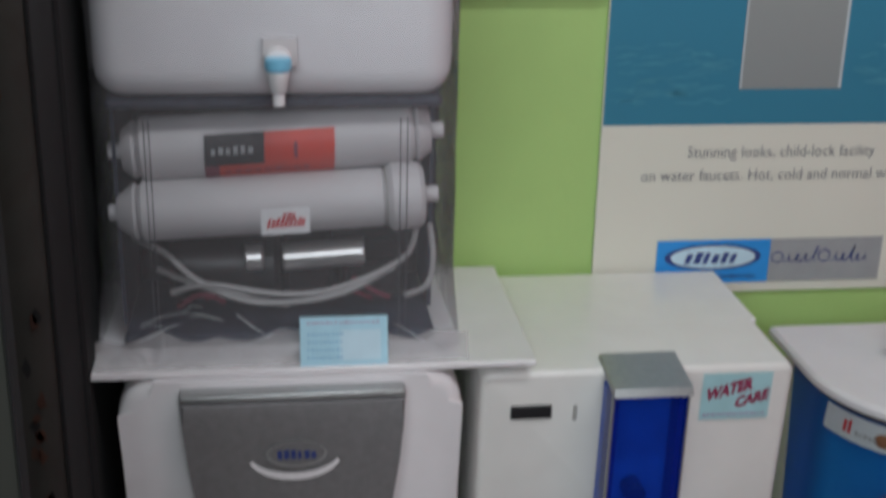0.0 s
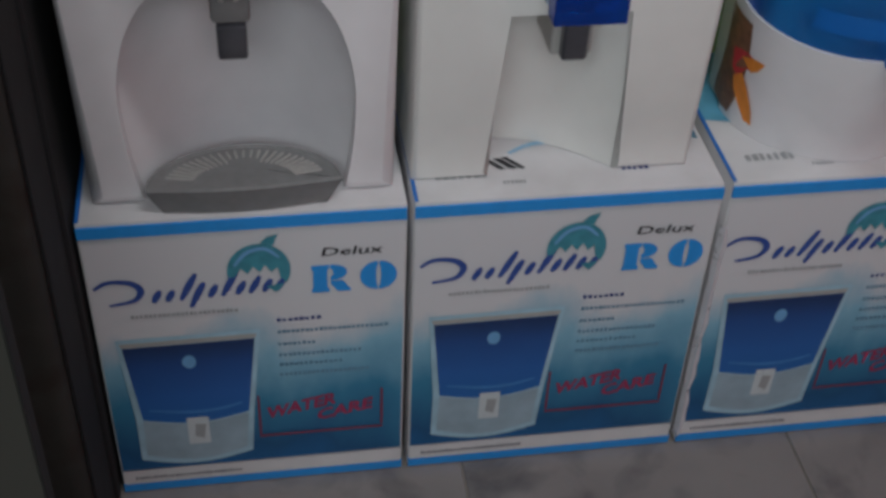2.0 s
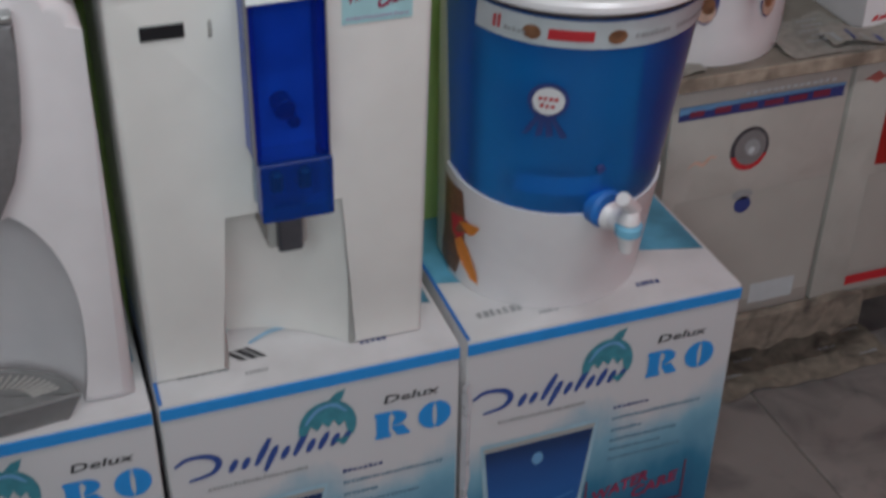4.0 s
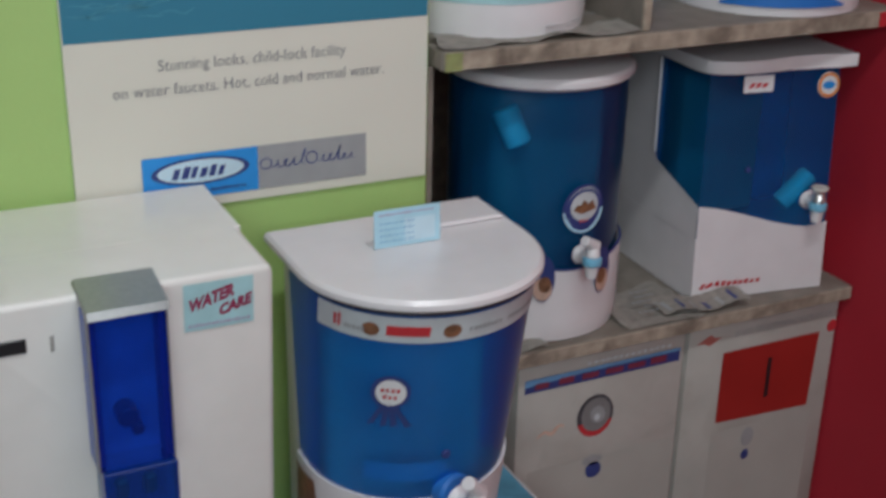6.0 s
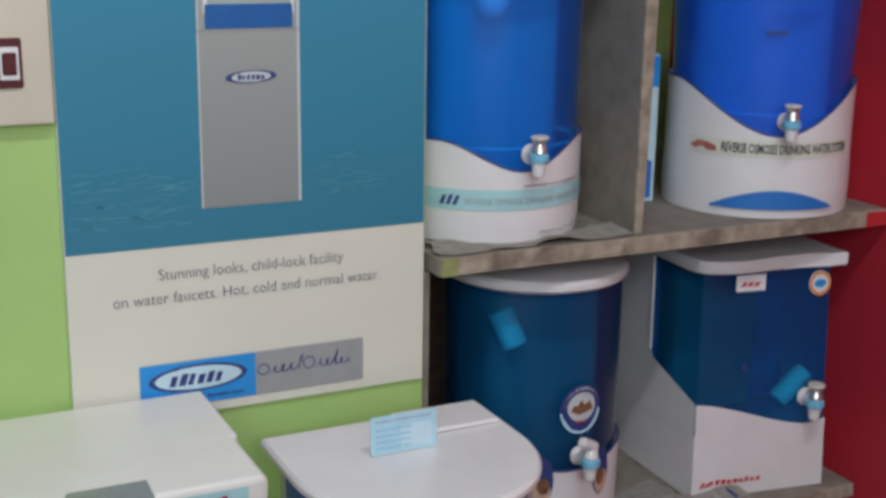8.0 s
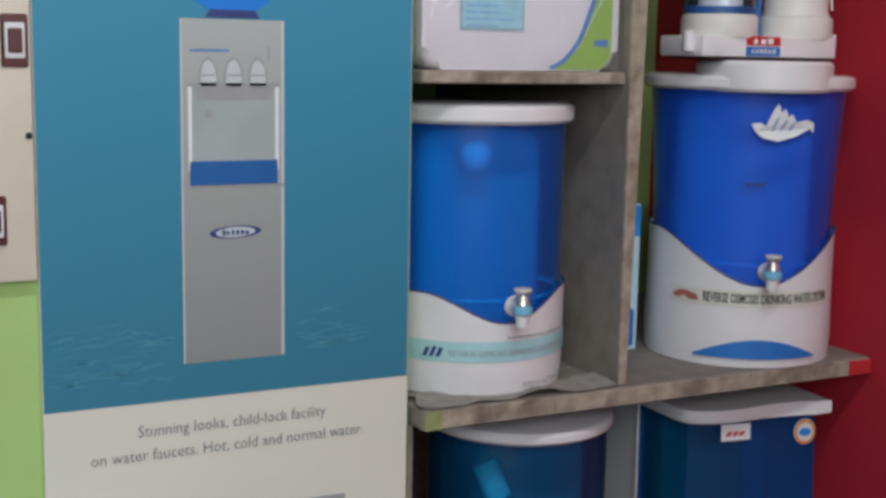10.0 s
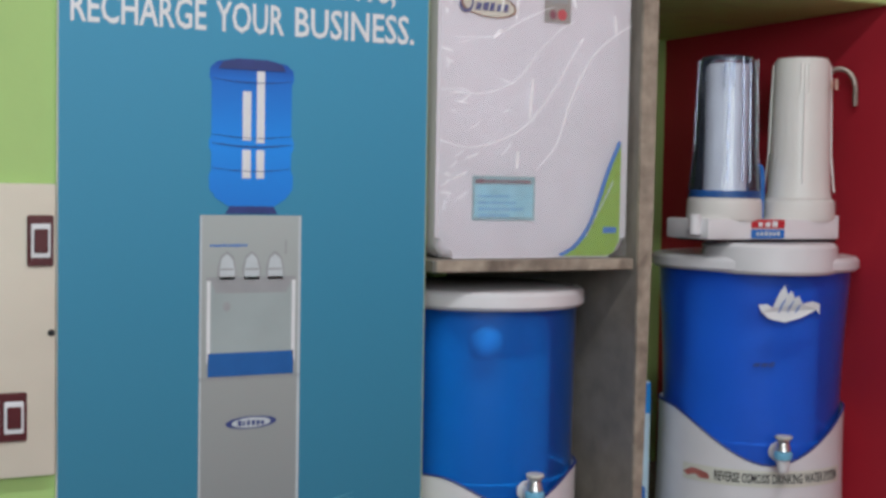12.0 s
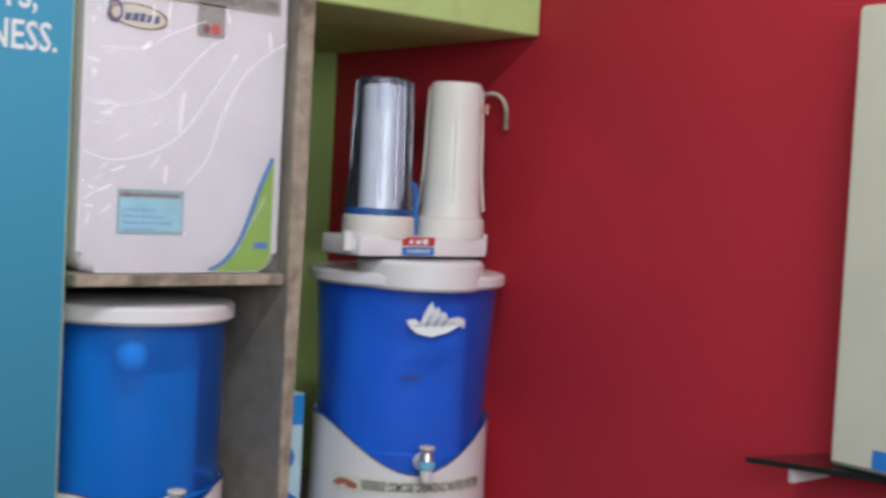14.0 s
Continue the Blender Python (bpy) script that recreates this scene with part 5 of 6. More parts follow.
# ---- flat-backed tank on its carton ----
def d_tank():
    cx, yb = 0.581, 0.228
    t = thing("water_tank", (cx, 0.1, TOP), "blue flat-backed purifier tank with white lid and foot", "purifier", "tank purifiers")
    def ring(w, front, z, back=yb, n=28):
        r = w / 2
        yc = front + r
        pts = [(cx + r * math.cos(a), yc + r * math.sin(a), z) for a in np.linspace(math.pi, 2 * math.pi, n)]
        return [(cx - r, back, z)] + pts + [(cx + r, back, z)]
    spec = lambda z: (0.272 + 0.03 * (z - TOP) / 0.45, 0.034 - 0.085 * (z - TOP) / 0.45)
    def ring_at(z, grow=0.0):
        w, f = spec(z)
        return ring(w + 2 * grow, f - grow, z, 0.165 + grow)
    def on(grow):
        def at(u, v):
            w, f = spec(v)
            r = w / 2 + grow
            a = -math.pi / 2 + u / r
            return Vector((cx + r * math.cos(a), f - grow + r + r * math.sin(a), v))
        return at
    # the foot's upper edge sags to the front
    lo = bmesh.new()
    def foot_top(i, n):
        k = abs(i - (n - 1) / 2) / ((n - 1) / 2)
        return 0.655 + 0.010 * max(0, k) ** 2.2
    base = ring_at(TOP + 0.001, 0.004)
    n = len(base)
    rows = []
    for j in range(7):
        row = []
        for i in range(n):
            z = TOP + 0.001 + (foot_top(i, n) - TOP - 0.001) * j / 6
            p = ring_at(z, 0.004 if j < 6 else 0.0035)[i]
            row.append(p)
        rows.append(row)
    rows.append([ring_at(foot_top(i, n), 0.0)[i] for i in range(n)])
    part("foot", loft(rows, caps=(True, False)), WHITE, t, "white foot with a sagging upper edge")
    part("tank_wall", loft([ring_at(z) for z in np.linspace(0.60, 0.943, 6)], caps=(False, False)), TANKTEAL, t, "see-through blue plastic wall")
    part("inner_works", box(cx - 0.122, cx + 0.112, 0.105, 0.16, 0.52, 0.930, 0.02, 5), INSIDE, t, "pale housing seen through the wall")
    part("rear_housing", box(cx - 0.138, cx + 0.138, 0.1665, yb, TOP + 0.0015, 0.9475, 0.006, 2), OFFW, t, "pale flat rear housing")
    rim = loft([ring_at(0.9435, 0.002), ring_at(0.946, 0.004), ring_at(0.948, 0.003)])
    part("rim", rim, SEAM, t, "dark gap under the lid")
    lid = loft([ring(0.316, -0.056, 0.9485, yb), ring(0.324, -0.062, 0.953, yb + 0.002), ring(0.324, -0.062, 0.960, yb + 0.002), ring(0.316, -0.057, 0.965, yb)])
    part("lid", lid, WHITE, t, "white lid with a step at the back")
    part("lid_rear", box(cx + 0.02, cx + 0.152, 0.15, yb, 0.9655, 0.972, 0.003, 1), WHITE, t)
    band = part("band", patch(on(0.0015), -0.205, 0.22, 0.904, 0.940, 40), PALEINK, t, "pale printed band below the lid")
    b2 = on(0.0025)
    part("mark", bars(b2, -0.175, 0.914, 0.014, 0.018, 2, 71), REDINK, band)
    for u in (-0.122, -0.022):
        part("band_disc", disc(b2, u, 0.920, 0.0115, 0.0095, 20), BROWNINK, band)
    part("band_plate", patch(b2, -0.102, -0.049, 0.914, 0.928, 6), REDINK, band)
    part("band_writing", bars(b2, 0.0, 0.916, 0.05, 0.007, 8, 72), GREYINK, band)
    part("band_writing", bars(b2, 0.06, 0.916, 0.07, 0.007, 12, 73), GREYINK, band)
    part("band_writing", bars(b2, -0.158, 0.915, 0.03, 0.006, 5, 74), GREYINK, band)
    m = on(0.0015)
    ro = part("rosette", disc(m, -0.089, 0.829, 0.0255, 0.0255, 32), NAVY, t, "printed award rosette with ribbons")
    part("rosette_field", disc(on(0.0025), -0.089, 0.829, 0.0195, 0.0195, 32), WHITEINK, ro)
    part("badge_writing", bars(on(0.0035), -0.102, 0.830, 0.026, 0.006, 4, 75), REDINK, ro)
    part("badge_writing", bars(on(0.0035), -0.099, 0.820, 0.02, 0.006, 3, 76), REDINK, ro)
    for u0, u1 in ((-0.097, -0.113), (-0.092, -0.095), (-0.086, -0.081), (-0.081, -0.063)):
        part("ribbon", shape(m, [(u0 - 0.004, 0.806), (u0 + 0.003, 0.806), (u1 + 0.005, 0.778), (u1 - 0.003, 0.775)]), NAVY, ro)
    part("water_line", patch(on(-0.008), -0.11, 0.0, 0.68, 0.71, 12), LIGHTBLUE, t, "pale strip behind the wall")
    fm = on(0.0055)
    part("printed_picture", patch(lambda u, v: fm(u + 0.012 * math.sin((v - 0.5) * 22), v), -0.262, -0.196, 0.498, 0.648, 10, 8), BROWNINK, t, "dark printed picture on the foot")
    part("picture_fin", shape(on(0.0062), [(-0.222, 0.598), (-0.196, 0.606), (-0.164, 0.602), (-0.170, 0.590), (-0.186, 0.582), (-0.196, 0.560), (-0.214, 0.570)]), REDINK, t)
    part("picture_fin", shape(on(0.0066), [(-0.200, 0.596), (-0.178, 0.605), (-0.158, 0.606), (-0.166, 0.590), (-0.176, 0.583)]), ORANGE, t, "orange fin")
    part("picture_tail", shape(on(0.0066), [(-0.206, 0.560), (-0.190, 0.574), (-0.174, 0.558), (-0.156, 0.527), (-0.150, 0.506), (-0.164, 0.508), (-0.184, 0.528), (-0.200, 0.545)]), ORANGE, t, "orange tail")
    p = on(0.0)(0.002, 0.663)
    part("tap_socket", rod(p + Vector((0, 0.01, 0)), p + Vector((0.006, -0.012, 0)), 0.026), INKBLUE, t, "blue tap socket")
    tap_parts(t, p + Vector((0.006, -0.012, -0.006)), -75, 1.15, 40)
    part("small_knob", rod(on(0.0)(-0.01, 0.728), on(0.006)(-0.01, 0.728), 0.006, n=12), NAVY, t)
    return t


d_tank()
price_card(0.574, 0.115, 0.9665, 0.092, 0.050, -4, 0, "pale blue price card standing on the tank's lid", 17)


# ---- angular tank on the lower shelf ----
def square_tank():
    t = thing("water_tank", (1.33, 0.44, 0.672), "angular purifier with blue window and white body on the shelf", "purifier", "tank purifiers")
    P = [(1.213, 0.338), (1.466, 0.300), (1.484, 0.32), (1.500, 0.56), (1.225, 0.60)]
    Q = [(1.212, 0.346), (1.452, 0.308), (1.471, 0.33), (1.488, 0.56), (1.223, 0.60)]
    def at(k, z):
        f = (z - 0.672) / 0.40
        return [(a[0] + (b[0] - a[0]) * f, a[1] + (b[1] - a[1]) * f, z) for a, b in zip(P, Q)]
    bm = loft([at(0, 0.673), at(0, 0.68), at(0, 0.786)])
    part("lower_body", bm, WHITE, t, "white lower body")
    # white rear half of the upper body
    def rear(z):
        a = at(0, z)
        l = Vector(a[0]).lerp(Vector(a[4]), 0.56)
        r = Vector(a[2]).lerp(Vector(a[3]), 0.56)
        return [tuple(l), tuple(r), a[3], a[4]]
    part("rear_body", loft([rear(0.7865), rear(1.072)]), WHITE, t, "white rear housing")
    def front(z, d=0.003):
        a = at(0, z)
        l = Vector(a[0]).lerp(Vector(a[4]), 0.555)
        r = Vector(a[2]).lerp(Vector(a[3]), 0.555)
        return [tuple(l), (a[0][0] + d, a[0][1] + d, z), (a[1][0] - d * 0.3, a[1][1] + d, z), (a[2][0] - d, a[2][1] + d, z), tuple(r)]
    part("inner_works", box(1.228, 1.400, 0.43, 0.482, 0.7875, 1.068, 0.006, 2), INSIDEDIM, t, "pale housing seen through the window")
    # dark sheet standing in for the unlit depth at the window's right end
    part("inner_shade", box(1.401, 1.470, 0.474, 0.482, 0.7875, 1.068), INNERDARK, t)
    part("window", loft([front(0.7865), front(1.0715)]), TANKSHADED, t, "see-through blue window")
    a0, a1 = Vector(at(0, 0.84)[0]), Vector(at(0, 0.84)[1])
    w = (a1 - a0).length
    ux = (a1 - a0).normalized()
    out = Vector((ux.y, -ux.x, 0))
    fm = lambda d: (lambda u, v: a0.lerp(a1, u / w) + (Vector(at(0, v)[0]).lerp(Vector(at(0, v)[1]), u / w) - Vector(at(0, 0.84)[0]).lerp(a1, u / w)) + out * d)
    # curved upper edge of the white body
    bm = bmesh.new()
    top = []
    for i in range(21):
        u = w * i / 20
        f = i / 20
        q = min(1, f / 0.85)
        z = 0.845 - 0.054 * (0.4 * q + 0.6 * q * q * (3 - 2 * q)) + 0.006 * max(0, f - 0.85) / 0.15
        top.append((u, z))
    lo = [bm.verts.new(fm(0.0008)(u, 0.7862)) for u, _ in top]
    hi = [bm.verts.new(fm(0.0008)(u, max(z, 0.7872))) for u, z in top]
    for i in range(20):
        bm.faces.new((lo[i], lo[i + 1], hi[i + 1], hi[i]))
    part("body_lip", bm, WHITE, t)
    s0 = Vector(at(0, 0.84)[0])
    e0 = s0.lerp(Vector(at(0, 0.84)[4]), 0.56)
    sm = lambda u, v: s0.lerp(e0, u) + Vector((0, 0, v - 0.84)) + Vector((-0.0008, 0, 0))
    part("side_lip", shape(sm, [(0, 0.7862), (1, 0.7862), (1, 0.900), (0.93, 0.886), (0, 0.845)]), WHITE, t)
    lid = [(1.203, 0.372), (1.205, 0.348), (1.216, 0.335), (1.247, 0.320), (1.29, 0.314), (1.353, 0.318), (1.411, 0.314), (1.449, 0.300), (1.472, 0.294), (1.492, 0.575), (1.214, 0.604)]
    part("lid", prism(lid, 1.0725, 1.095, "z", 0.004, 2), WHITE, t, "white lid with a wavy front")
    part("window_trim", tube([tuple(Vector(rear(z)[0]) + Vector((-0.002, -0.002, 0))) for z in (0.90, 0.98, 1.068)], 0.0028, 6), WHITE, t, "white edge beside the window")
    tag = part("tag", patch(fm(0.004), 0.062, 0.118, 1.038, 1.066), WHITEINK, t, "white tag with a red stroke")
    part("mark", bars(fm(0.005), 0.07, 1.046, 0.036, 0.01, 3, 81, 0.7), REDINK, tag)
    s = part("round_sticker", disc(fm(0.004), 0.225, 1.043, 0.0215, 0.022), WHITEINK, t, "round white and orange sticker")
    part("sticker_ring", disc(fm(0.005), 0.225, 1.043, 0.0205, 0.021, inner=0.78), ORANGE, s)
    part("sticker_core", disc(fm(0.005), 0.225, 1.043, 0.012, 0.007), SKYBLUE, s)
    part("brush_name", bars(fm(0.003), 0.03, 0.697, 0.10, 0.009, 9, 82, 0.3), REDINK, t)
    part("mark", bars(fm(0.003), 0.012, 0.694, 0.02, 0.01, 2, 83, 0.6), REDINK, t)
    p = fm(0.0)(0.172, 0.828)
    q = fm(0.0)(0.226, 0.878)
    part("float", rod(p + Vector((0, 0.024, 0)), q + Vector((0, 0.024, 0)), 0.018), FLOAT, t, "pale blue float arm behind the window")
    tap_parts(t, fm(0.0)(0.208, 0.842), -100, 1.0, 90)
    part("stud", rod(fm(0.0)(0.085, 0.905), fm(0.006)(0.085, 0.905), 0.005, n=10), NAVY, t)
    return t


square_tank()


# ---- double filter on the tank ----
def double_filter():
    t = thing("water_filter", (1.29, 0.36, 1.6565), "counter-top water filter with one clear and one white bowl", "filter")
    x0, x1 = 1.178, 1.448
    part("base_rail", box(x0, x1, 0.312, 0.42, 1.661, 1.693, 0.004, 2), WHITE, t, "white base")
    part("foot_strip", box(x0 + 0.02, x1 - 0.004, 0.316, 0.416, 1.6568, 1.6605), DARK, t)
    for x in (x0 - 0.008, x1 + 0.008):
        part("side_clip", rod((x, 0.335, 1.668), (x, 0.335, 1.70), 0.009, n=12), WHITE, t)
    for x, w, m, name in ((1.252, 0.87, BOWL, "clear_bowl"), (1.407, 0.87, BOWLWHITE, "white_bowl")):
        y = 0.366
        part("cap", lathe(x, y, [(0.066 * w, 1.69), (0.069 * w, 1.695), (0.068 * w, 1.722), (0.064 * w, 1.7265)], 40), BOWLWHITE, t, "cream cap")
        b = part(name, lathe(x, y, [(r * w, z) for r, z in ([(0.065, 1.727), (0.0635, 1.735), (0.058, 1.79), (0.0535, 1.90), (0.052, 1.944), (0.046, 1.951), (0.03, 1.952)] if m is BOWL else [(0.062, 1.727), (0.0585, 1.737), (0.0565, 1.79), (0.0535, 1.90), (0.052, 1.95), (0.047, 1.957), (0.03, 1.958)])], 48), m, t, "clear plastic bowl" if m is BOWL else "ribbed off-white bowl")
        if m is BOWL:
            part("cartridge", lathe(x, y, [(0.034, 1.728), (0.034, 1.935), (0.029, 1.94)], 32), CARTRIDGE, b, "shiny cartridge inside")
            part("blue_collar", lathe(x, y, [(0.0662 * w, 1.7268), (0.0645 * w, 1.738)], 40, caps=(False, False)), NAVYBLUE, b)
        for deg, low in ((-134, 0), (-126, 1), (-118, 0), (-36, 1), (144, 1), (54, 1)) + (((-98, 1), (-82, 1)) if m is BOWL else ()):
            a = radians(deg)
            c, s = math.cos(a), math.sin(a)
            foot = (0.0655, 1.738) if deg in (-36, 144) else (0.0595, 1.752)
            part("rib", tube([(x + r * w * c, y + r * w * s, z) for r, z in (foot, (0.0575, 1.80), (0.0545, 1.90), (0.0525, 1.947))[0 if low else 2:]], 0.0019, 6), m, b)
    part("mark", bars(lambda u, v: Vector((u, 0.3105, v)), 1.418, 1.905, 0.018, 0.02, 2, 90), FADED, t)
    part("blue_hose", tube(smooth_pts([(1.318, 0.40, 1.69), (1.317, 0.385, 1.745), (1.324, 0.375, 1.778), (1.336, 0.375, 1.765), (1.340, 0.38, 1.69)], 6), 0.0045, 8), INKBLUE, t, "thin blue hose")
    part("swan_neck", tube(smooth_pts([(1.478, 0.40, 1.70), (1.482, 0.40, 1.82), (1.484, 0.398, 1.92), (1.492, 0.385, 1.945), (1.508, 0.37, 1.945), (1.516, 0.358, 1.925), (1.517, 0.356, 1.885)], 6), 0.0045, 10), AGED, t, "dull metal swan-neck spout")
    m = flat(0.3108)
    part("red_badge", patch(m, 1.262, 1.330, 1.679, 1.693), REDINK, t, "red badge with white strokes")
    part("blue_badge", patch(m, 1.262, 1.330, 1.663, 1.677), INKBLUE, t)
    part("badge_writing", bars(flat(0.3100), 1.276, 1.6815, 0.042, 0.0095, 3, 91), WHITEINK, t)
    part("badge_writing", bars(flat(0.3100), 1.272, 1.667, 0.05, 0.007, 6, 92), PALEINK, t)
    return t


double_filter()


# ---- wrapped purifier on the short shelf ----
def wrapped_unit():
    x0, x1, z0, z1, y = 0.700, 1.016, 1.6365, 2.09, 0.302
    t = thing("wall_purifier", ((x0 + x1) / 2, 0.4, z0), "boxed white purifier in shrink wrap with green corner", "purifier")
    part("body", prism(rounded(x0, x1, z0, z1, 0.03), y, 0.52, "y", 0.012, 3), WRAPPED, t)
    m = flat(y - 0.0012)
    card = part("info_card", patch(m, 0.757, 0.858, 1.690, 1.752), CARDGREY, t, "pale blue information card with a grey border")
    part("card_field", patch(flat(y - 0.0016), 0.7605, 0.8545, 1.6945, 1.740), CARDTEAL, card)
    m2 = flat(y - 0.002)
    part("heading", bars(m2, 0.762, 1.742, 0.090, 0.006, 16, 101), MAROON, card)
    for k in range(4):
        part("line_of_writing", bars(m2, 0.767, 1.722 - 0.009 * k, 0.05 + 0.012 * (k % 3), 0.0040, 10, 102 + k), CARDINK, card)
    wave = [(0.905, 1.6385), (0.93, 1.652), (0.953, 1.68), (0.968, 1.715), (0.985, 1.762), (1.0045, 1.805)]
    wave = [(p.x, p.z) for p in smooth_pts([(a, 0, b) for a, b in wave], 4)]
    part("green_corner", shape(m, wave + [(1.0045, 1.66), (0.994, 1.643), (0.98, 1.6385)]), GREENINK, t, "leaf green printed corner")
    part("blue_edge", shape(m2, [(a - 0.006, b + 0.003) for a, b in wave] + [(a, b) for a, b in wave[::-1]]), INKBLUE, t)
    part("writing", bars(lambda u, v: m2(0.945 + (u - 0.945) * 0.55, 1.66 + (v - 1.66) + (u - 0.945) * 0.95), 0.945, 1.664, 0.085, 0.008, 9, 110, 0.2), PALEINK, t)
    part("corner_mark", patch(m2, 0.975, 0.998, 1.672, 1.681), INKBLUE, t)
    lg = part("badge", disc(m, 0.778, 1.988, 0.045, 0.0165, 32, -0.08), PLATE, t, "oval badge with yellow rim")
    part("badge_rim", disc(m2, 0.778, 1.988, 0.045, 0.0165, 32, -0.08, inner=0.9), BROWNINK, lg)
    part("badge_writing", bars(flat(y - 0.0028), 0.756, 1.981, 0.055, 0.013, 5, 111, 0.2), NAVY, lg)
    part("badge_ring", disc(flat(y - 0.0028), 0.742, 1.992, 0.012, 0.016, 20, inner=0.7), NAVY, lg)
    st = part("small_print", patch(m, 0.868, 0.912, 1.972, 2.02), PAPER, t)
    part("red_mark", disc(m2, 0.897, 1.984, 0.008, 0.008, 14), REDINK, st)
    part("red_mark", disc(m2, 0.882, 1.983, 0.006, 0.007, 14), MAROON, st)
    part("small_writing", bars(m2, 0.872, 2.0, 0.034, 0.008, 6, 112), GREYINK, st)
    part("top_band", patch(m, 0.80, 1.004, 2.016, 2.042), PAPER, t)
    part("top_writing", text(m2, "REVERSE OSMOSIS DRINKING WATER SYSTEM", 0.806, 2.022, 0.19, 0.013), BLACKINK, t)
    n = 20
    bm = bmesh.new()
    g = []
    for j in range(31):
        row = []
        for i in range(n + 1):
            u, v = x0 + 0.002 + (x1 - x0 - 0.004) * i / n, z0 + 0.002 + (z1 - z0 - 0.004) * j / 30
            row.append(bm.verts.new((u, y - 0.006 + 0.0022 * noise.noise(Vector((u * 16, 3, v * 12))), v)))
        g.append(row)
    for j in range(30):
        for i in range(n):
            bm.faces.new((g[j][i], g[j][i + 1], g[j + 1][i + 1], g[j + 1][i]))
    gone = [f for f in bm.faces if max(abs(f.calc_center_median().x - (x0 + x1) / 2) - (x1 - x0) / 2 + 0.03, 0) ** 2 + max(abs(f.calc_center_median().z - (z0 + z1) / 2) - (z1 - z0) / 2 + 0.03, 0) ** 2 > 0.029 ** 2]
    bmesh.ops.delete(bm, geom=gone, context="FACES")
    part("shrink_wrap", bm, SHRINK, t, "creased clear shrink wrap")
    # long bowed creases, then short folds and edge glints, highlights painted as white ribbons
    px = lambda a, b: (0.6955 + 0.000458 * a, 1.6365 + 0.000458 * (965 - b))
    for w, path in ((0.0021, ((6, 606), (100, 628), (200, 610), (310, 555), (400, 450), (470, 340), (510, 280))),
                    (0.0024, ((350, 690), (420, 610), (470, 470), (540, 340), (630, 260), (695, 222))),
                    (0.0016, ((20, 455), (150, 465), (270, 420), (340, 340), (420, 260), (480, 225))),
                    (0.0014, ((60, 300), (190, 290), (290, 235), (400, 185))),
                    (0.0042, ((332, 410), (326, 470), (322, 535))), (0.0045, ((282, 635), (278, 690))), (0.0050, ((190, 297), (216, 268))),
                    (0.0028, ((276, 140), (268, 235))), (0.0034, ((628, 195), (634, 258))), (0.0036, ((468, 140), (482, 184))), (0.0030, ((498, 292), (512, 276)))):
        part("film_crease", ribbon(flat(y - 0.0088), [px(*q) for q in path], w), STREAK, t, "film crease with its glint painted pale")
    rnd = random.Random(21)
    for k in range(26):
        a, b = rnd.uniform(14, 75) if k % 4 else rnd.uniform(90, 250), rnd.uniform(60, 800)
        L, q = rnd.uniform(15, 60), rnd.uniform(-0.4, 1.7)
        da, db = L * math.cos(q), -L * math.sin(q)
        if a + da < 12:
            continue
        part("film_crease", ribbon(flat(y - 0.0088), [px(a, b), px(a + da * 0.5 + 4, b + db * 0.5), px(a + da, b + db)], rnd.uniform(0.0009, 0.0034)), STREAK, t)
    return t


wrapped_unit()

# thin upright carton beside the divider
t = thing("slim_carton", (1.13, 0.52, 1.171), "slim pale blue printed carton beside the divider", "carton")
part("body", box(1.090, 1.188, 0.462, 0.62, 1.172, 1.418, 0.002, 1), CARDPALE, t)
m = flat(0.461)
part("blue_field", patch(m, 1.092, 1.186, 1.365, 1.416), SKYBLUE, t)
part("picture", shape(m, [(1.12, 1.18), (1.18, 1.18), (1.18, 1.24), (1.15, 1.26), (1.12, 1.24)]), INKBLUE, t)
part("mark", disc(m, 1.15, 1.31, 0.022, 0.022), INKBLUE, t)


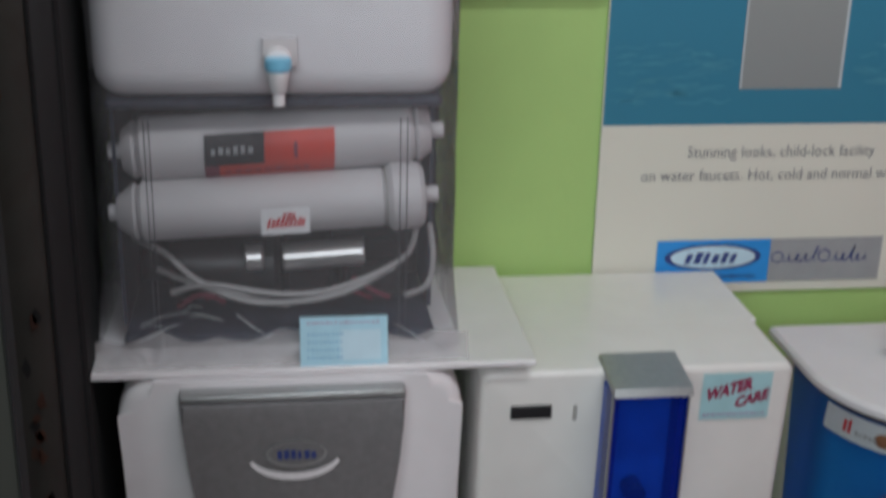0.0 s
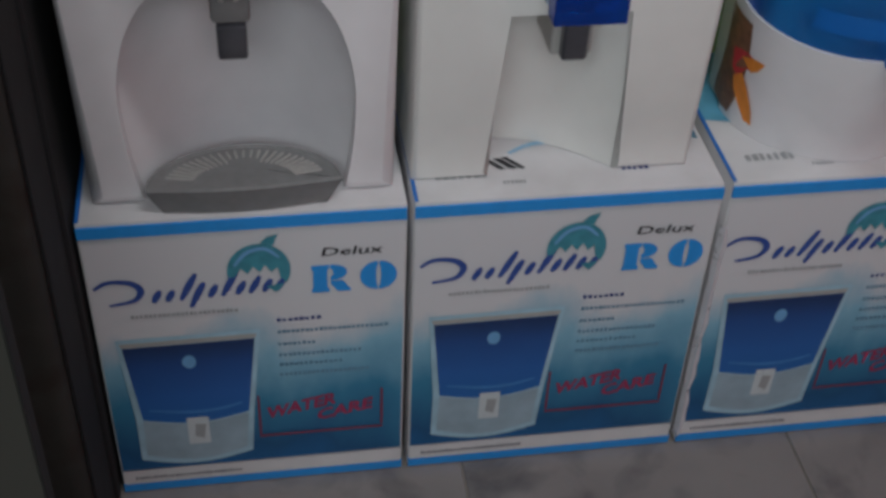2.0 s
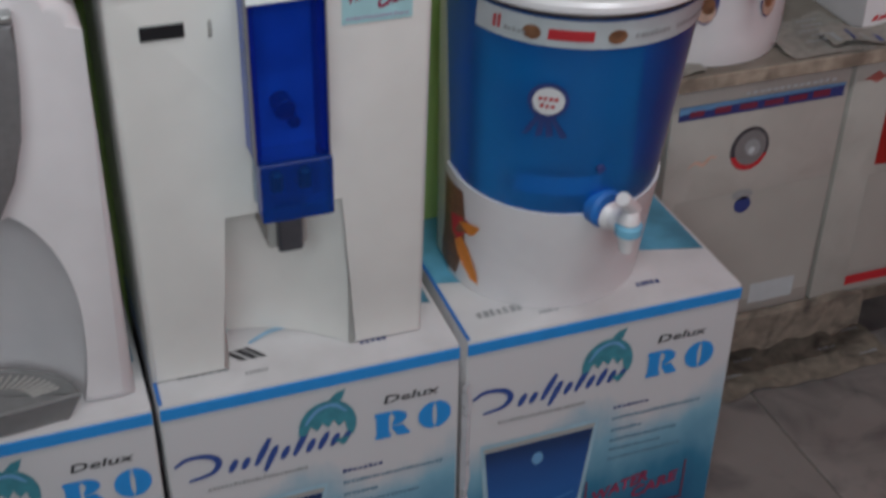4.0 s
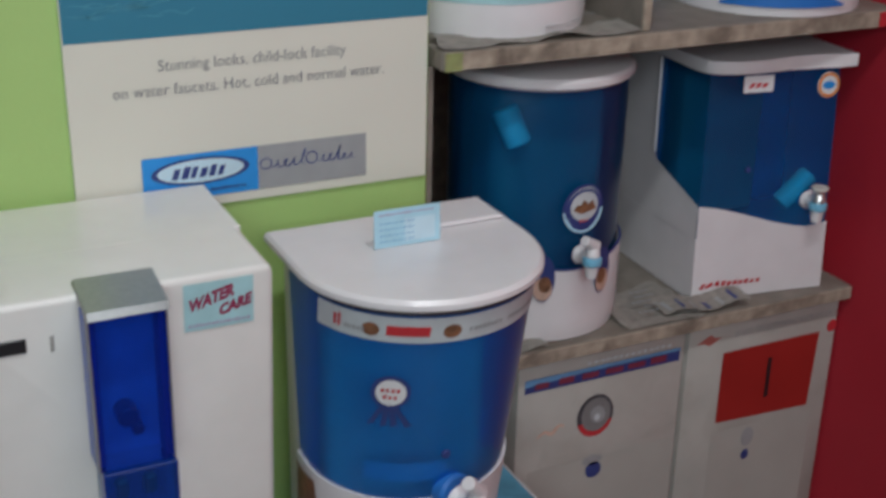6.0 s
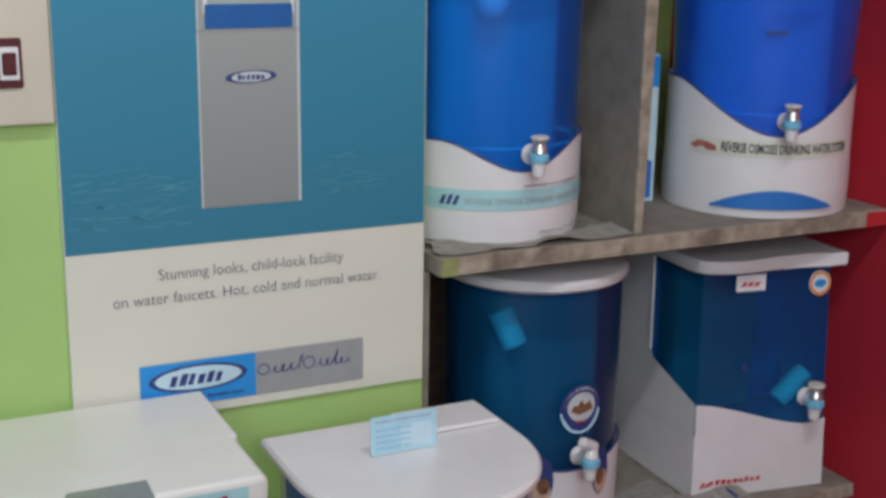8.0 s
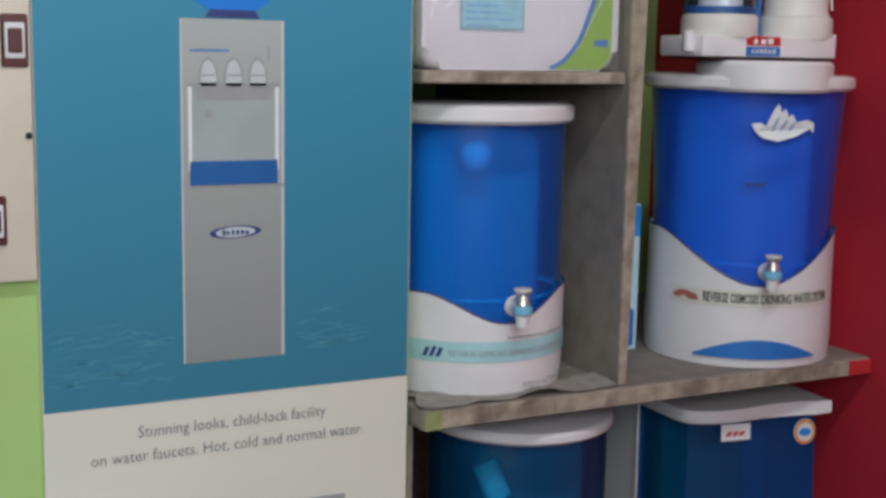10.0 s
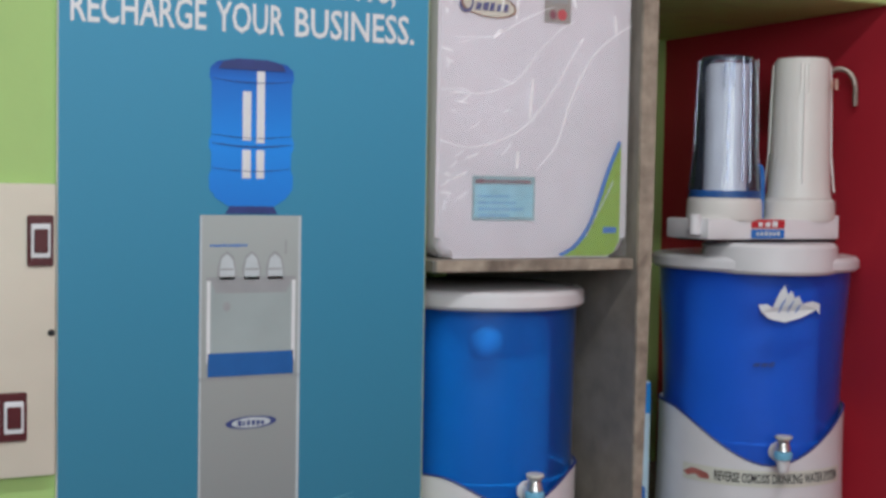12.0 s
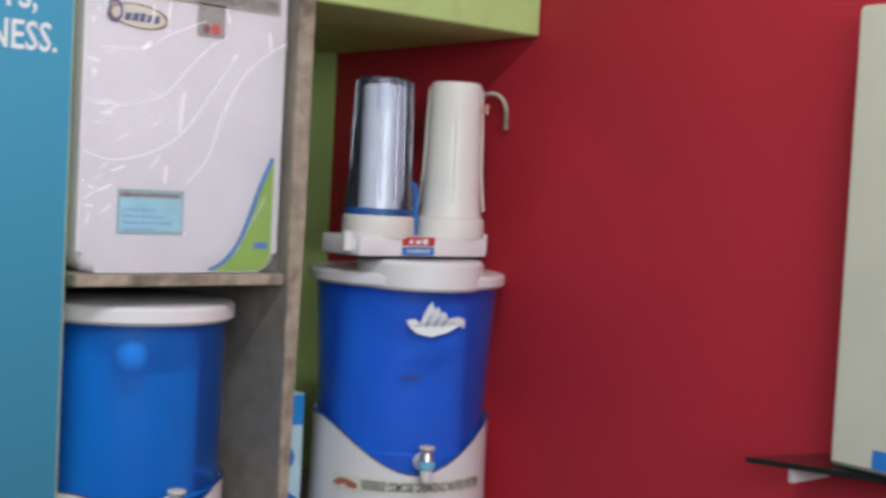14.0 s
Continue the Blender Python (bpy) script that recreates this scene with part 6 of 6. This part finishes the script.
# ---- cartons under the lower shelf ----
def gauge_carton():
    x0, x1, y, z0, z1 = 0.860, 1.186, 0.306, 0.1685, 0.632
    t = thing("carton", (1.02, 0.45, z0), "white carton printed with a purifier and its dial", "carton")
    part("body", box(x0, x1, y, 0.62, z0, z1, 0.004, 2), CARDSHADE, t)
    m, m2 = flat(y - 0.001), flat(y - 0.002)
    part("dark_strip", patch(m, 0.872, 1.176, 0.582, 0.607), NAVY, t, "dark blue and red printed strip")
    part("sky_strip", shape(m2, [(0.872, 0.594), (0.98, 0.600), (1.176, 0.602), (1.176, 0.607), (0.872, 0.607)]), CARDINK, t)
    part("strip_writing", bars(flat(y - 0.003), 0.89, 0.588, 0.27, 0.012, 6, 121), MAROON, t)
    d = part("dial", disc(m, 1.012, 0.512, 0.036, 0.040, 32), SMOKE, t, "printed round dial with red lower rim")
    low = [(1.012 + 0.036 * math.cos(a), 0.512 + 0.040 * math.sin(a)) for a in np.linspace(math.pi * 1.1, math.pi * 1.9, 16)]
    part("dial_rim", shape(flat(y - 0.0015), low), REDINK, d)
    part("dial_face", disc(m2, 1.013, 0.514, 0.029, 0.032, 32), GRILL, d)
    part("dial_gleam", disc(flat(y - 0.003), 1.016, 0.514, 0.014, 0.017, 20, 0.5), GREYINK, d)
    part("dial_needle", disc(flat(y - 0.004), 1.014, 0.510, 0.006, 0.007, 14), PALEINK, d)
    part("mark", ribbon(m, [(0.900, 0.494), (0.915, 0.502), (0.928, 0.496), (0.940, 0.508), (0.952, 0.506)], 0.008), FADED, t)
    part("print_panel", patch(m, 0.885, 1.18, 0.20, 0.43, 4, 4), PANELPALE, t, "pale grey printed panel")
    part("printed_tap", disc(m2, 1.015, 0.405, 0.016, 0.016, 20), NAVY, t)
    part("printed_knob", disc(m2, 1.012, 0.425, 0.02, 0.01, 20), GREYINK, t)
    part("pale_label", patch(m2, 1.06, 1.15, 0.19, 0.232), PALEINK, t)
    part("writing", bars(m, 0.99, 0.612, 0.17, 0.007, 14, 123), PALEINK, t)
    return t


def red_carton():
    x0, x1, y, z0, z1 = 1.192, 1.523, 0.303, 0.1685, 0.636
    t = thing("carton", (1.36, 0.45, z0), "white carton printed with a red-fronted purifier", "carton")
    part("body", box(x0, x1, y, 0.62, z0, z1, 0.004, 2), CARDSHADE, t)
    m, m2 = flat(y - 0.001), flat(y - 0.002)
    part("red_field", shape(m, [(1.268, 0.578), (1.484, 0.578), (1.478, 0.428), (1.268, 0.437)]), REDPANEL, t, "red printed front")
    part("black_slot", patch(m2, 1.371, 1.380, 0.468, 0.548), DARK, t)
    part("pale_panel", patch(m, 1.262, 1.49, 0.215, 0.418, 3, 3), PANELPALE, t)
    part("printed_tap", disc(m2, 1.345, 0.392, 0.014, 0.02, 20), GREYINK, t)
    part("tap_hole", disc(m2, 1.344, 0.355, 0.009, 0.011, 16), NAVY, t)
    part("red_foot", patch(m, 1.262, 1.49, 0.186, 0.206), REDINK, t)
    part("mark", shape(m, [(1.208, 0.606), (1.222, 0.612), (1.236, 0.620), (1.246, 0.612), (1.262, 0.611), (1.248, 0.604), (1.236, 0.598), (1.224, 0.604)]), FADEDRED, t)
    part("heading", text(m, "REVERSE OSMOSIS DRINKING WATER SYSTEM", 1.29, 0.605, 0.215, 0.013), GREYINK, t)
    part("corner_mark", disc(m, 1.512, 0.585, 0.012, 0.012, 16), REDINK, t)
    return t


gauge_carton()
red_carton()


# ---- newspaper on the shelves ----
def newspaper(name, x0, x1, y0, y1, z, seed, label, drape=0.0):
    bm = bmesh.new()
    nx, ny = 22, 14
    g = []
    for j in range(ny + 1):
        row = []
        for i in range(nx + 1):
            x, y = x0 + (x1 - x0) * i / nx, y0 + (y1 - y0) * j / ny
            n1 = noise.noise(Vector((x * 14 + seed, y * 14, seed)))
            n2 = noise.noise(Vector((x * 40, y * 30 + seed, 1)))
            zz = z + 0.0015 + max(0, n1) * 0.012 + abs(n2) * 0.003
            yy = y + 0.012 * n1 * (1 if j in (0, ny) else 0.2)
            if drape and j == 0:
                zz = z - drape * (0.6 + 0.6 * abs(n1))
            row.append(bm.verts.new((x + 0.01 * n2, yy, zz)))
        g.append(row)
    for j in range(ny):
        for i in range(nx):
            bm.faces.new((g[j][i], g[j][i + 1], g[j + 1][i + 1], g[j + 1][i]))
    t = thing(name, ((x0 + x1) / 2, (y0 + y1) / 2, z), label, "newspaper", "shelf newspapers")
    part("sheet", bm, OLDPAPER if z < 0.3 else PAPER, t)
    rnd = random.Random(seed)
    for k in range(5):
        u, v = rnd.uniform(x0 + 0.02, x1 - 0.06), y0 + 0.02 + 0.018 * k
        part("writing", bars(lambda a, b: Vector((a, b, z + 0.0165)), u, v, 0.04, 0.008, 5, seed + k), GREYINK, t)
    return t


newspaper("newspaper", 1.05, 1.20, 0.284, 0.42, 0.672, 3, "crumpled newspaper lining on the lower shelf")
newspaper("newspaper", 0.72, 0.90, 0.284, 0.32, 0.672, 8, "dusty newspaper lining at the shelf's front edge")
newspaper("newspaper", 0.70, 1.02, 0.270, 0.34, 1.1715, 5, "thin newspaper lining under the blue tank")
newspaper("newspaper", 0.92, 1.30, 0.284, 0.2985, 0.1685, 12, "brown old newspaper hanging over the low shelf's edge", 0.10)
newspaper("newspaper", 1.02, 1.40, 0.27, 0.46, 0.001, 15, "torn brown newspaper on the floor under the shelf")
t = thing("glossy_leaflet", (1.20, 0.31, 0.673), "striped glossy leaflet bent over the shelf", "leaflet")
bm = bmesh.new()
g = [[bm.verts.new((1.13 + 0.17 * i / 10, 0.292 + 0.05 * j / 3 - 0.01 * i / 10, 0.683 + 0.006 * math.sin(i * 0.9) + 0.002 * j)) for i in range(11)] for j in range(4)]
for j in range(3):
    for i in range(10):
        bm.faces.new((g[j][i], g[j][i + 1], g[j + 1][i + 1], g[j + 1][i]))
part("sheet", bm, PAPER, t)
for k in range(6):
    part("stripe", patch(lambda u, v: Vector((1.137 + 0.026 * k + u, 0.294 + v - 0.0015 * k, 0.6855 + 0.006 * math.sin((0.007 + 0.026 * k + u) / 0.017 * 0.9) + 0.04 * v)), 0.0, 0.007, 0.0, 0.044, 2, 2), NAVY if k % 2 else GREYINK, t)

# ---- poster ----
PX0, PX1, PZ0, PZ1, PY = 0.196, 0.685, 0.986, 2.22, 0.298
po = thing("poster", ((PX0 + PX1) / 2, PY, PZ0), "tall teal and cream advertising board of a bottled-water dispenser", "poster")
part("board", box(PX0, PX1, PY + 0.0008, FRONT - 0.0008, PZ0, PZ1, 0.0008, 1), POSTERW, po)
m = flat(PY)
part("blue_field", patch(m, PX0 + 0.0015, PX1 - 0.0015, 1.217, PZ1 - 0.001, 4, 12), POSTERB, po, "teal printed field")
m = flat(PY - 0.0008)
part("slogan", text(m, "Stunning looks, child-lock facility", 0.311, 1.174, 0.252, 0.0150, 0, -0.008), SLOGANINK, po)
part("slogan", text(m, "on water faucets. Hot, cold and normal water.", 0.252, 1.143, 0.366, 0.0150, 0, -0.008), SLOGANINK, po)
for word, u, v, w in (("RECHARGE", 0.211, 1.927, 0.165), ("YOUR", 0.388, 1.927, 0.090), ("BUSINESS.", 0.493, 1.927, 0.169), ("YOUR", 0.372, 1.980, 0.090), ("CLIENTS,", 0.478, 1.980, 0.156)):
    part("headline", text(m, word, u, v - 0.001, w, 0.037, 0, 0.014), WHITEINK, po, "white capital letters")
rnd = random.Random(3)
bm = bmesh.new()
for k in range(150):
    u, v = rnd.uniform(0.202, 0.60), 1.245 + 0.075 * rnd.random() ** 1.3
    if 0.32 < u < 0.51 or u > 0.5 and v < 1.27:
        continue
    w = rnd.uniform(0.02, 0.05)
    ribbon(m, [(u, v), (u + w * 0.35, v + rnd.uniform(-0.002, 0.003)), (u + w * 0.7, v + rnd.uniform(-0.003, 0.004)), (u + w, v + rnd.uniform(-0.004, 0.006))], 0.0013, bm)
WAVE = mat("pale_teal_ink", (0.10, 0.36, 0.47), 0.4, vary=0.1)
part("water_ripple", bm, WAVE, po)
# picture of the dispenser
m2, m3, m4 = flat(PY - 0.0014), flat(PY - 0.0020), flat(PY - 0.0026)
PHOTO = gradient_mat("photo_grey", 0.27, 0.72, [(0.0, (0.25, 0.27, 0.27)), (0.5, (0.33, 0.35, 0.34)), (1.0, (0.42, 0.46, 0.45))], 0.4, 0.05, 4)
pic = part("pictured_machine", patch(m, 0.370, 0.5045, 1.263, 1.695, 2, 8), PHOTO, po, "printed picture of a grey dispenser")
part("pictured_recess", patch(m2, 0.381, 0.495, 1.505, 1.616), RECESS, pic)
part("recess_side", shape(m3, [(0.379, 1.505), (0.384, 1.521), (0.384, 1.612), (0.379, 1.612)]), WHITEINK, pic)
part("recess_side", shape(m3, [(0.497, 1.505), (0.492, 1.521), (0.492, 1.612), (0.497, 1.612)]), WHITEINK, pic)
part("recess_top", patch(m3, 0.378, 0.497, 1.612, 1.617), GREYINK, pic)
part("recess_shade", shape(flat(PY - 0.0017), [(0.384, 1.612), (0.492, 1.612), (0.485, 1.596), (0.391, 1.596)]), GREYINK, pic)
part("machine_edge", patch(m2, 0.5005, 0.5042, 1.264, 1.694, 1, 1, patch(m2, 0.3703, 0.3725, 1.264, 1.694)), PALEINK, pic)
part("pictured_tray", patch(m3, 0.381, 0.495, 1.490, 1.520), mat("photo_tray_blue", (0.015, 0.12, 0.38), 0.4), pic)
part("pictured_joint", patch(m2, 0.371, 0.504, 1.4865, 1.4885), GREYINK, pic)
part("pictured_button", disc(m3, 0.405, 1.579, 0.005, 0.006, 14), GREYINK, pic)
for u in (0.405, 0.4375, 0.469):
    part("tap_outline", shape(flat(PY - 0.0017), [(u - 0.0125, 1.614), (u + 0.0125, 1.614), (u + 0.0125, 1.628), (u + 0.0085, 1.643), (u, 1.650), (u - 0.0085, 1.643), (u - 0.0125, 1.628)]), GREYINK, pic)
    tp = part("pictured_tap", shape(m3, [(u - 0.0095, 1.613), (u + 0.0105, 1.613), (u + 0.0105, 1.626), (u + 0.007, 1.64), (u, 1.646), (u - 0.007, 1.64), (u - 0.0095, 1.626)]), PALEINK, pic)
    part("tap_shadow", patch(m4, u - 0.009, u + 0.009, 1.6255, 1.6275), GREYINK, tp)
part("writing", bars(m2, 0.383, 1.655, 0.05, 0.004, 12, 141), INKBLUE, pic)
part("pictured_dots", bars(m2, 0.482, 1.645, 0.004, 0.02, 1, 142), GREYINK, pic)
ov = part("pictured_badge", disc(m2, 0.439, 1.429, 0.034, 0.0082, 32, 0.03), NAVY, pic)
part("badge_field", disc(m3, 0.439, 1.429, 0.026, 0.0066, 28, 0.03), PALEINK, ov)
part("badge_writing", bars(m4, 0.421, 1.4255, 0.037, 0.007, 6, 143), NAVY, ov)
BOTTLE = gradient_mat("photo_bottle_blue", 0.70, 0.92, [(0.0, (0.004, 0.18, 0.66)), (0.5, (0.004, 0.27, 0.86)), (0.88, (0.004, 0.16, 0.62)), (1.0, (0.006, 0.05, 0.34))], 0.3, 0.1, 12)
half = [(0.03, 1.706), (0.046, 1.716), (0.055, 1.728), (0.056, 1.745), (0.053, 1.752), (0.053, 1.774), (0.056, 1.78), (0.056, 1.79), (0.053, 1.796), (0.053, 1.862), (0.056, 1.868), (0.055, 1.88), (0.046, 1.888), (0.02, 1.893)]
bot = part("pictured_bottle", shape(m, [(0.4365 + a, b) for a, b in half] + [(0.4365 - a, b) for a, b in half[::-1]]), BOTTLE, po, "printed picture of a blue water bottle")
part("bottle_neck", shape(m2, [(0.402, 1.697), (0.472, 1.697), (0.466, 1.7065), (0.408, 1.7065)]), NAVY, bot)
part("printed_gleam", patch(m2, 0.424, 0.435, 1.742, 1.778, bm=patch(m2, 0.424, 0.435, 1.79, 1.852)), WHITEINK, bot)
part("printed_gleam", patch(m2, 0.4425, 0.453, 1.742, 1.778, bm=patch(m2, 0.4425, 0.453, 1.787, 1.878)), WHITEINK, bot)
for z, k in ((1.752, 0.0012), (1.783, 0.002), (1.794, 0.0012), (1.864, 0.0012)):
    part("bottle_groove", ribbon(m3, [(0.384, z + 0.003), (0.41, z), (0.4365, z - 0.001), (0.463, z), (0.489, z + 0.003)], k), NAVY, bot)
part("bottle_shoulder", shape(m3, [(0.392, 1.879), (0.481, 1.879), (0.476, 1.888), (0.456, 1.8925), (0.417, 1.8925), (0.397, 1.888)]), NAVY, bot)
# the two badges at the foot
part("blue_badge", patch(m, 0.281, 0.436, 1.0, 1.061), SKYBLUE, po, "bright blue badge with a pale oval")
ov = part("oval", disc(m2, 0.358, 1.037, 0.066, 0.0185, 36), NAVY, po)
part("oval_field", disc(m3, 0.358, 1.037, 0.058, 0.0155, 36), CARDPALE, ov)
for k in range(6):
    part("oval_stroke", bars(m4, 0.318 + 0.0123 * k, 1.0285, 0.0123, 0.017, 1, 144 + k, 0.35), NAVY, ov)
part("writing", bars(m2, 0.37, 1.007, 0.05, 0.005, 12, 145), NAVY, po)
part("grey_badge", patch(m, 0.4365, 0.592, 1.0, 1.061), GREYINK, po, "grey badge with brush strokes")
part("brush_name", squiggle(m2, 0.455, 1.028, 0.046, 0.011, 4, 0.0024, seed=3), NAVY, po, "thin wavy stroke")
part("brush_name", squiggle(m2, 0.521, 1.028, 0.052, 0.011, 5, 0.0024, seed=7), NAVY, po, "thin wavy stroke")
part("brush_initial", disc(m2, 0.447, 1.035, 0.009, 0.008, 18, inner=0.8), NAVY, po)
part("brush_initial", disc(m2, 0.512, 1.036, 0.009, 0.009, 18, inner=0.8), NAVY, po)
part("writing", bars(m2, 0.478, 1.013, 0.05, 0.004, 12, 148), GREYINK, po)

# ---- switch board ----
sb = thing("switch_board", (0.06, FRONT, 1.383), "cream switch board with maroon switch plates on the wall", "switch board")
part("board", box(-0.08, 0.1935, 0.286, FRONT - 0.0005, 1.384, 1.731, 0.003, 2), PLATE, sb)
for z0, z1, xa, xb, count in ((1.634, 1.694, 0.160, 0.190, 1), (1.428, 1.486, 0.07, 0.160, 3)):
    pl = part("switch_plate", box(xa, xb, 0.281, 0.2855, z0, z1, 0.002, 1), SWITCH, sb, "maroon switch plate")
    for k in range(count):
        x = xb - 0.015 - 0.028 * k
        part("switch_frame", box(x - 0.011, x + 0.011, 0.279, 0.2808, z0 + 0.01, z1 - 0.01, 0.001, 1), WHITEINK, pl)
        part("rocker", box(x - 0.008, x + 0.008, 0.2755, 0.2788, z0 + 0.016, z1 - 0.016, 0.0015, 1), SWITCH, pl)
part("screw", rod((0.188, 0.2865, 1.555), (0.188, 0.283, 1.555), 0.004, n=12), DARK, sb)

# ---- steel post and sheet beside the machines ----
po = thing("steel_post", (-0.52, -0.06, 0), "rusty grey-painted steel post beside the dispensers", "post")
part("shaft", box(-0.70, -0.414, -0.150, -0.02, 0, 2.949, 0.022, 4), STEEL, po)
# black strip and block put in for the shade beside the post
part("side_strip", box(-0.4138, -0.4095, -0.128, -0.021, 0, 2.949, 0.001, 1), DEEPBLACK, po, "black strip painted for the post's shaded side")
part("flange", box(-0.70, -0.404, -0.0195, 0.3045, 0, 2.949, 0.003, 1), DEEPBLACK, po, "black block filling the gap in place of its deep shade")
rnd = random.Random(8)
for k in range(34):
    u, v = rnd.choice((-0.485, -0.452, -0.43)) + rnd.uniform(-0.008, 0.008), rnd.uniform(0.95, 1.45)
    q = [(u + rnd.uniform(0.002, 0.006) * math.cos(a), v + rnd.uniform(0.003, 0.012) * math.sin(a)) for a in np.linspace(0, 5.6, 8)]
    part("rust_chip", shape(flat(-0.1506), q), RUST if k % 3 else DEEPBLACK, po, "chipped rusty spot")
sh = thing("steel_sheet", (-0.55, -0.44, 0), "plain grey steel sheet standing beside the post", "sheet")
part("sheet", box(-0.80, -0.384, -0.445, -0.44, 0, 2.949, 0.001, 1), STEEL2, sh)
part("folded_edge", box(-0.3835, -0.3815, -0.447, -0.425, 0, 2.949, 0.0006, 1), DEEPBLACK, sh, "dark folded edge")

# ---- things on the red wall ----
gs = thing("glass_shelf", (1.5, -0.5, 1.43), "small black glass shelf on white brackets on the red wall", "shelf")
part("plate", prism([(1.40, -0.285), (1.466, -0.45), (1.49, -0.86), (1.5265, -0.86), (1.5265, -0.322)], 1.428, 1.436, "z", 0.001, 1), GLASSDARK, gs)
part("bracket", box(1.44, 1.527, -0.335, -0.325, 1.405, 1.4275, 0.002, 1), WHITE, gs, "white bracket")
part("bracket", box(1.47, 1.527, -0.70, -0.69, 1.405, 1.4275, 0.002, 1), WHITE, gs, "white bracket")
cb = thing("wall_cabinet", (1.5, -0.6, 1.437), "cream metal cabinet standing on the glass shelf", "cabinet")
part("body", box(1.462, 1.5265, -0.84, -0.374, 1.437, 2.042, 0.006, 2), CABINET, cb)
part("door", box(1.455, 1.4615, -0.835, -0.379, 1.443, 2.036, 0.002, 1), CABINET, cb)
part("front_mark", box(1.4535, 1.4548, -0.50, -0.44, 1.445, 1.47), INKBLUE, cb)

# ---- floor of marble tiles ----
fl = thing("floor", (0, 0, -0.02), "grey veined marble tile floor", "floor", kind="structure")
part("screed", box(-1.82, WALLX + 0.12, -2.7, BACKY + 0.1, -0.12, -0.0035), PLY, fl, "dark joints")
S = 0.5
tile_bm = box(0.0015, S - 0.0015, 0.0015, S - 0.0015, -0.02, 0.0, 0.001, 1)
tile_me = mesh_of(tile_bm, "tile", MARBLE)
for i in range(-4, 4):
    for j in range(-5, 2):
        x, y = 0.083 + S * i, -0.14 + S * j
        o = new("tile", tile_me)
        o.parent = fl
        o.location = (x, y, 0.02)
